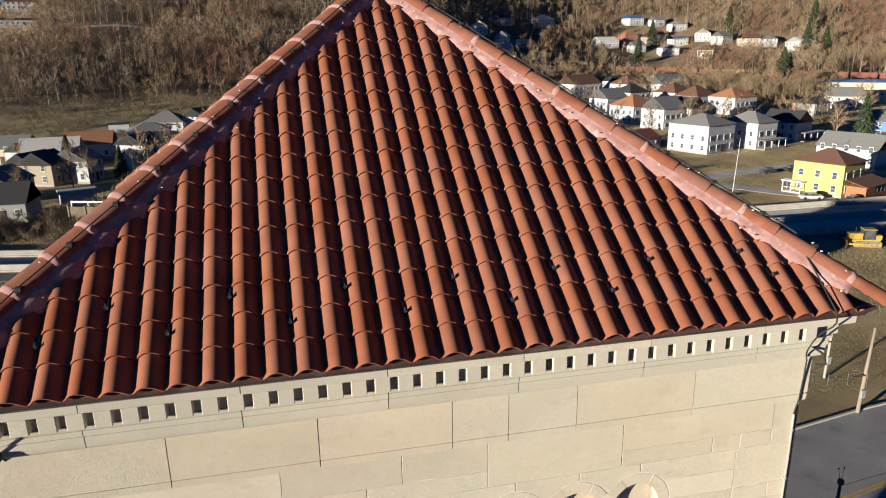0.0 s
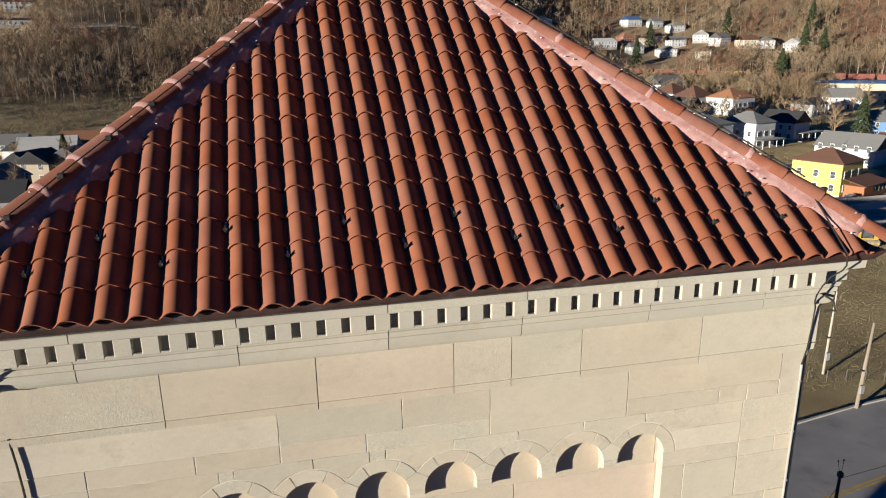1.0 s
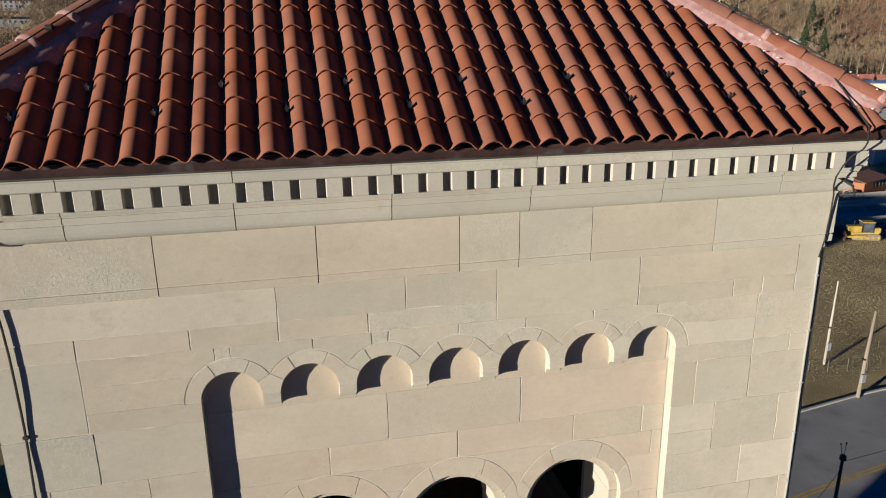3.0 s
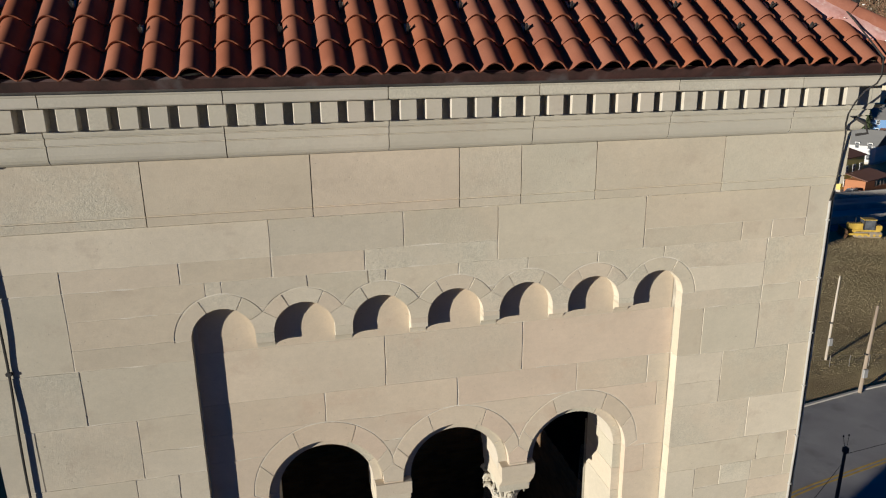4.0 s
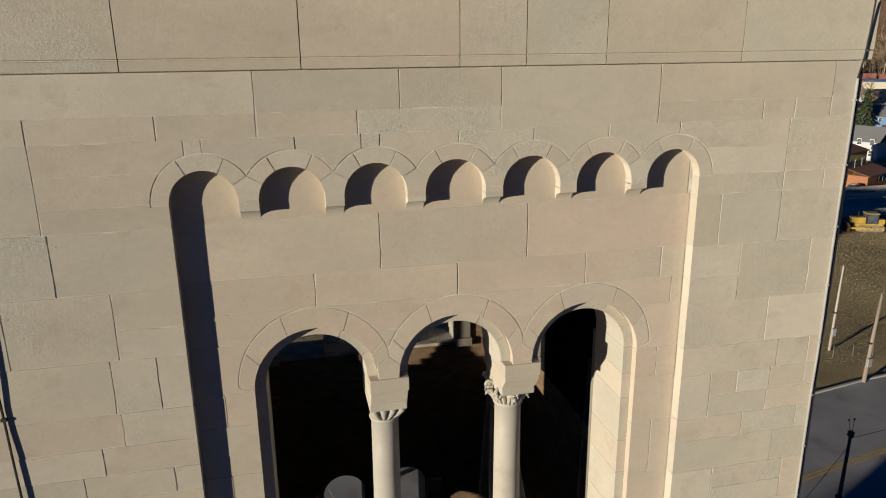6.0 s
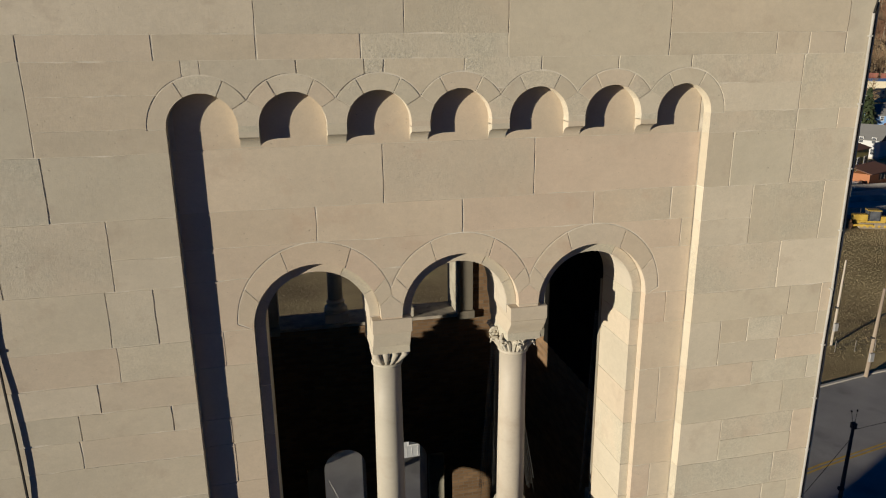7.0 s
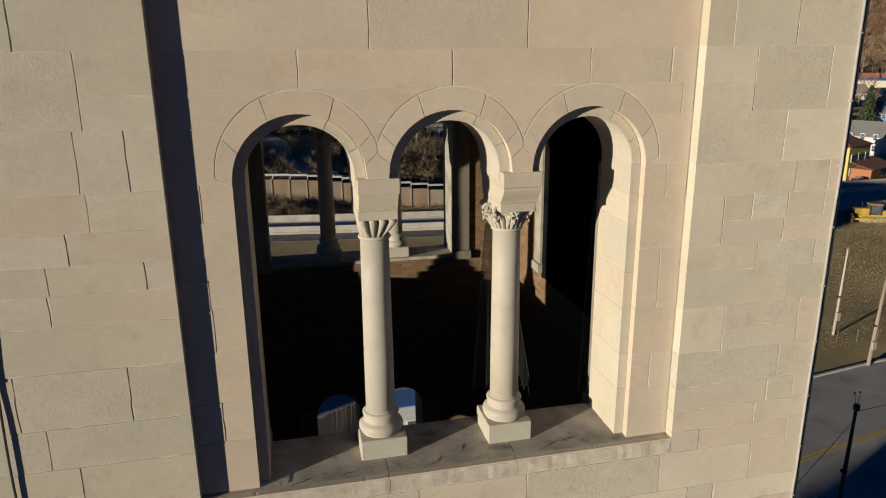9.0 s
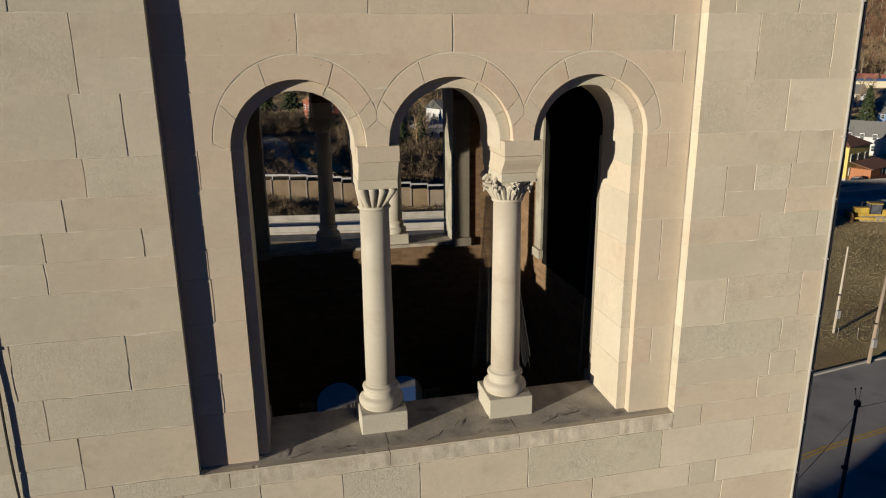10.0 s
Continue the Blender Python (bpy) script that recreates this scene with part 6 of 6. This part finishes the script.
SX, SY = -SUN_FROM.x / math.hypot(SUN_FROM.x, SUN_FROM.y), -SUN_FROM.y / math.hypot(SUN_FROM.x, SUN_FROM.y)


def shades(x, y, reach):
    """Whether a tree here would stand in a house's sunlight."""
    return any(-2 < (a - x) * SX + (b - y) * SY < reach and abs((a - x) * SY - (b - y) * SX) < 11 for a, b in CLEAR)


while len(places) < 15000:
    az = rg.uniform(-23, 48)
    foot = foot_of(az) - 18 + 20 * (1 - ramp(-3, 7, az))
    d = foot + (rg.random() ** 0.95) * 640
    x, y = EYE0.x + d * math.sin(radians(az)), EYE0.y + d * math.cos(radians(az))
    if az < -17.2 and d > foot + 360:
        continue
    if noise.noise(Vector((x * 0.012, y * 0.012, 9))) < (-0.40 if az > 0 else -0.75):
        continue
    if any(abs(x - a) < 12 and -22 < y - b < 9 for a, b in CLEAR):
        continue
    if shades(x, y, 45) and rg.random() < 0.8:
        continue
    low = 0.42 if az < -16.2 and 455 < d < 530 or -14.5 < az < -8.0 and 450 < d < 524 else 1.0
    low *= 1 - 0.42 * (1 - ramp(foot, foot + 80, d)) * (1 - ramp(-2, 6, az))
    if -14.5 < az < -8.0 and 521 < d < 529:
        continue
    places.append((x, y, height(x, y), low * rg.uniform(0.65, 1.25) * (1 + 0.15 * ramp(500, 900, d)), rg.uniform(0, 6.28), rg.randrange(6)))
stands = {"BARK": [], "RUSSET": [], "GREY": []}
for p in places:
    g = noise.noise(Vector((p[0] * 0.017, p[1] * 0.017, 21))) + rg.uniform(-0.28, 0.28) - 0.06 * (1 - ramp(-60, 120, p[0]))
    stands["RUSSET" if g > 0.26 else "GREY" if g < -0.26 else "BARK"].append(p)
scatter("far_woods", "bare brown deciduous woods covering the far hillside", "trees", BARK, far_kinds, stands["BARK"])
scatter("far_russet_woods", "reddish leafless saplings among the hillside woods", "trees", RUSSET, far_kinds, stands["RUSSET"])
scatter("far_grey_woods", "pale grey leafless trees among the hillside woods", "trees", GREYWOOD, far_kinds, stands["GREY"])
stems = []
for k in range(5):
    rt = random.Random(500 + k)
    v1, f1 = tube([(0, 0, -0.5), (rt.uniform(-0.5, 0.5), rt.uniform(-0.5, 0.5), 7), (rt.uniform(-1.2, 1.2), rt.uniform(-1.2, 1.2), 15)], [0.24, 0.18, 0.06], 3)
    v2, f2 = tube([(0, 0, 6.5), (rt.uniform(-2.5, 2.5), rt.uniform(-2.5, 2.5), 12.5)], [0.13, 0.04], 3)
    f1 = [t for f in f1 for t in ([f] if len(f) == 3 else [f[:3], (f[0], f[2], f[3])])]
    f2 = [t for f in f2 for t in ([f] if len(f) == 3 else [f[:3], (f[0], f[2], f[3])])]
    stems.append((v1 + v2, f1 + [tuple(i + len(v1) for i in f) for f in f2]))
scatter("far_trunks", "pale bare trunks standing among the hillside woods", "trees", TRUNK, stems, [(p[0] + 1.5, p[1] - 1.5, p[2], p[3] * 0.9, p[4], i % 5) for i, p in enumerate(places) if i % 6 == 0])
places = []
while len(places) < 1700:
    az, d = rg.uniform(6, 42), rg.uniform(250, 590)
    x, y = EYE0.x + d * math.sin(radians(az)), EYE0.y + d * math.cos(radians(az))
    if d < 400 and rg.random() < 0.86 or d > foot_of(az) - 18 or any(abs(x - a) < 15 and -26 < y - b < 13 for a, b in CLEAR) or shades(x, y, 60):
        continue
    places.append((x, y, height(x, y), rg.uniform(0.5, 1.0), rg.uniform(0, 6.28), rg.randrange(6)))
while len(places) < 1740:
    x, y = rg.uniform(-95, -15), rg.uniform(150, 330)
    if any(abs(x - a) < 9 and -14 < y - b < 9 for a, b in CLEAR) or y > 255 and rg.random() < 0.6 or shades(x, y, 60):
        continue
    places.append((x, y, height(x, y), rg.uniform(0.35, 0.75), rg.uniform(0, 6.28), rg.randrange(6)))
scatter("valley_trees", "bare brown trees between the valley houses and the railway", "trees", BARK, far_kinds, places)
brush_kinds = [merged(branching(60 + k, 3.0, 10, 130, 2.0, 0.014, 0.085)) for k in range(4)]
places = []
while len(places) < 1200:
    x, y = rg.uniform(-110, 44), rg.uniform(122, 165)
    if rg.random() < 0.7:
        x, y = rg.uniform(-100, -10), rg.uniform(124, 142)
    if any(abs(x - a) < 9 and abs(y - b) < 12 for a, b in CLEAR) or shades(x, y, 30):
        continue
    places.append((x, y, height(x, y) - 0.2, rg.uniform(0.5, 1.3), rg.uniform(0, 6.28), rg.randrange(4)))
while len(places) < 2500:
    x, y = rg.uniform(-34, 44), 124 + 80 * rg.random() ** 1.3
    if any(abs(x - a) < 9 and abs(y - b) < 11 for a, b in CLEAR) or noise.noise(Vector((x * 0.05, y * 0.05, 5))) < -0.25 or (-9 < x < 12 and 122 < y < 180):
        continue
    places.append((x, y, height(x, y) - 0.2, rg.uniform(0.7, 1.7), rg.uniform(0, 6.28), rg.randrange(4)))
while len(places) < 3300:
    x = rg.uniform(-42, 50)
    edge, front = 118.3 - 0.22 * x + 0.0012 * x * x, 99.87 - 0.145 * x + 0.000757 * x * x + 8.6
    y = rg.uniform(front, edge - 0.6)
    if y > edge - 0.6:
        continue
    places.append((x, y, height(x, y) - 0.2, rg.uniform(0.5, 1.0) * (1.0 - 0.72 * ramp(-3, 6, x)), rg.uniform(0, 6.28), rg.randrange(4)))
while len(places) < 4100:
    x, y = rg.uniform(-120, 0), rg.uniform(250, 372)
    if any(abs(x - a) < 9 and -14 < y - b < 9 for a, b in CLEAR) or rg.random() < 0.7 - 0.7 * ramp(270, 350, y):
        continue
    places.append((x, y, height(x, y) - 0.2, rg.uniform(0.4, 1.5), rg.uniform(0, 6.28), rg.randrange(4)))
scatter("brush", "dry brown brush on the bank beyond the highway", "brush", BRUSH, brush_kinds, places)


def bare_tree(x, y, high, seed, rz=0.0):
    t, c = branching(seed, high, 22, 420, high * 0.30, 0.022, 0.035)
    o = thing("bare_tree", "leafless brown deciduous tree with fine twigs", "tree", "bare trees")
    o.matrix_basis = pose(x, y, height(x, y), 0, 0, rz)
    part("trunk", t, BARK, o)
    part("crown", c, BARK, o)
    return o


def conifer(x, y, high, seed):
    rg2 = random.Random(seed)
    o = thing("conifer", "dark green evergreen conifer tree", "tree", "conifers")
    o.matrix_basis = pose(x, y, height(x, y), 0, 0, 0)
    part("trunk", tube([(0, 0, -0.5), (0, 0, high * 0.95)], [high * 0.022, 0.03], 6), BARK, o)
    vs, fs = [], []
    for i in range(900):
        f = rg2.random() ** 0.8
        zc = high * (0.08 + 0.9 * f)
        reach = high * 0.29 * (1 - f) ** 0.7 * rg2.uniform(0.35, 1.0) + 0.15
        q = rg2.uniform(0, 6.283)
        a = Vector((math.cos(q) * reach * 0.5, math.sin(q) * reach * 0.5, zc + 0.1))
        b = Vector((math.cos(q) * reach, math.sin(q) * reach, zc - reach * rg2.uniform(0.05, 0.35)))
        s = Vector((-math.sin(q), math.cos(q), rg2.uniform(-0.6, 0.6))) * high * rg2.uniform(0.02, 0.04)
        k = len(vs)
        vs += [tuple(a), tuple((a + b) / 2 - s), tuple(b), tuple((a + b) / 2 + s)]
        fs += [(k, k + 1, k + 2), (k, k + 2, k + 3)]
    part("crown", (vs, fs), NEEDLE, o)
    return o


for k, (x, y, h) in enumerate(((-52, 178, 11), (-46, 172, 10), (-38, 190, 12), (-70, 200, 9), (-58, 160, 8), (-30, 180, 11), (230, 235, 15), (238, 250, 14), (176, 190, 12), (120, 212, 12), (150, 236, 12), (205, 240, 13))):
    bare_tree(x, y, h, 200 + k)
for k, (x, y, h) in enumerate(((250, 300, 16), (272, 320, 17), (268, 345, 18), (290, 352, 17), (240, 330, 14), (310, 385, 18), (255, 360, 15), (-12, 152, 9), (20, 165, 12), (34, 172, 14), (-14, 176, 13), (26, 185, 13), (15, 150, 9), (28, 150, 10), (-18, 190, 14), (23, 196, 13))):
    bare_tree(x, y, h, 300 + k)
for x, y, h, s in ((186, 190, 15, 1), (296, 372, 26, 2), (300, 560, 24, 3), (345, 620, 24, 4), (306, 380, 22, 15), (412, 600, 26, 16), (470, 560, 28, 17), (240, 690, 24, 18), (520, 640, 28, 19), (420, 505, 30, 5), (432, 498, 26, 6), (-42, 184, 9, 7), (-60, 206, 10, 8), (26, 158, 9, 9), (22, 163, 8, 10), (32, 166, 9, 12), (-12, 182, 10, 13), (36, 186, 10, 14), (-14, 200, 12, 11), (-6, 226, 14, 20), (2, 236, 15, 21), (-12, 240, 14, 22)):
    conifer(x, y, h, s)

# tufts of dry grass over the valley floor
GRASSY = surface("dry grass blades", (0.27, 0.208, 0.108), (0.40, 0.32, 0.175), 0.08, 2, 1.0, 0.0, stain=((0.20, 0.19, 0.08), 0.05, 0.7))
tuft = []
for k in range(4):
    tv2, tf2 = [], []
    for j in range(7):
        a, r = rg.uniform(0, 6.283), rg.uniform(0, 0.35)
        c = Vector((r * math.cos(a * 3), r * math.sin(a * 3), -0.02))
        d = Vector((math.cos(a), math.sin(a), 0)) * rg.uniform(0.06, 0.14)
        n = len(tv2)
        tv2 += [tuple(c - d), tuple(c + d), tuple(c + Vector((rg.uniform(-0.1, 0.1), rg.uniform(-0.1, 0.1), rg.uniform(0.12, 0.32))))]
        tf2.append((n, n + 1, n + 2))
    tuft.append((tv2, tf2))
places = []


def on_road(x, y):
    hy = 99.87 - 0.145 * x + 0.000757 * x * x
    return -9.5 < y - hy < 19


while len(places) < 26000:
    x, y = rg.uniform(42, 100), rg.uniform(40, 92)
    if on_road(x, y) or y < 42.5 + 0.03 * x or abs(x - y - 2) > 34 or (x < 47 and y < 44):
        continue
    places.append((x, y, 0, rg.uniform(0.12, 0.26), rg.uniform(0, 6.28), rg.randrange(4)))
while len(places) < 40000:
    x, y = rg.uniform(-24, 42), rg.uniform(59, 96)
    if on_road(x, y):
        continue
    places.append((x, y, 0, rg.uniform(0.12, 0.26), rg.uniform(0, 6.28), rg.randrange(4)))
while len(places) < 58000:
    x, y = rg.uniform(-110, 190), rg.uniform(112, 330)
    if on_road(x, y) or any(abs(x - a) < 8 and abs(y - b) < 8 for a, b in CLEAR):
        continue
    places.append((x, y, height(x, y), rg.uniform(0.25, 0.55), rg.uniform(0, 6.28), rg.randrange(4)))
while len(places) < 70000:
    x, y = rg.uniform(-128, -8), rg.uniform(258, 352)
    if any(abs(x - a) < 8 and abs(y - b) < 8 for a, b in CLEAR) or noise.noise(Vector((x * 0.04, y * 0.04, 7))) < -0.2:
        continue
    places.append((x, y, height(x, y), rg.uniform(0.5, 1.1), rg.uniform(0, 6.28), rg.randrange(4)))
while len(places) < 78000:
    x, y = rg.uniform(62, 118), rg.uniform(60, 90)
    if on_road(x, y):
        continue
    places.append((x, y, 0, rg.uniform(0.16, 0.3), rg.uniform(0, 6.28), rg.randrange(4)))
scatter("grass_tufts", "tufts of dry tan winter grass", "grass", GRASSY, tuft, places)

# ---- pieces of the walls and the roof ----
for name, tris in PIECES:
    if tris:
        d = shift.uniform(-0.0015, 0.0015)
        part(name, extrude(tris, d, PD - 0.0015), STONE, wall_front)
for name, tris in PANEL:
    if tris:
        d = shift.uniform(-0.0015, 0.0015)
        part(name, extrude(tris, PD + d, OD - 0.0015), ROSE, wall_front)
for n, (u, v) in enumerate(TILES):
    o = new("tile", tile_data)
    o.parent = roof
    o.matrix_basis = jitter(u, v)
for u, v in CUT:
    bm = clipped(u, v)
    if len(bm.faces) > 3:
        part("cut_tile", bm, CLAY, roof, smooth=True)
    else:
        bm.free()
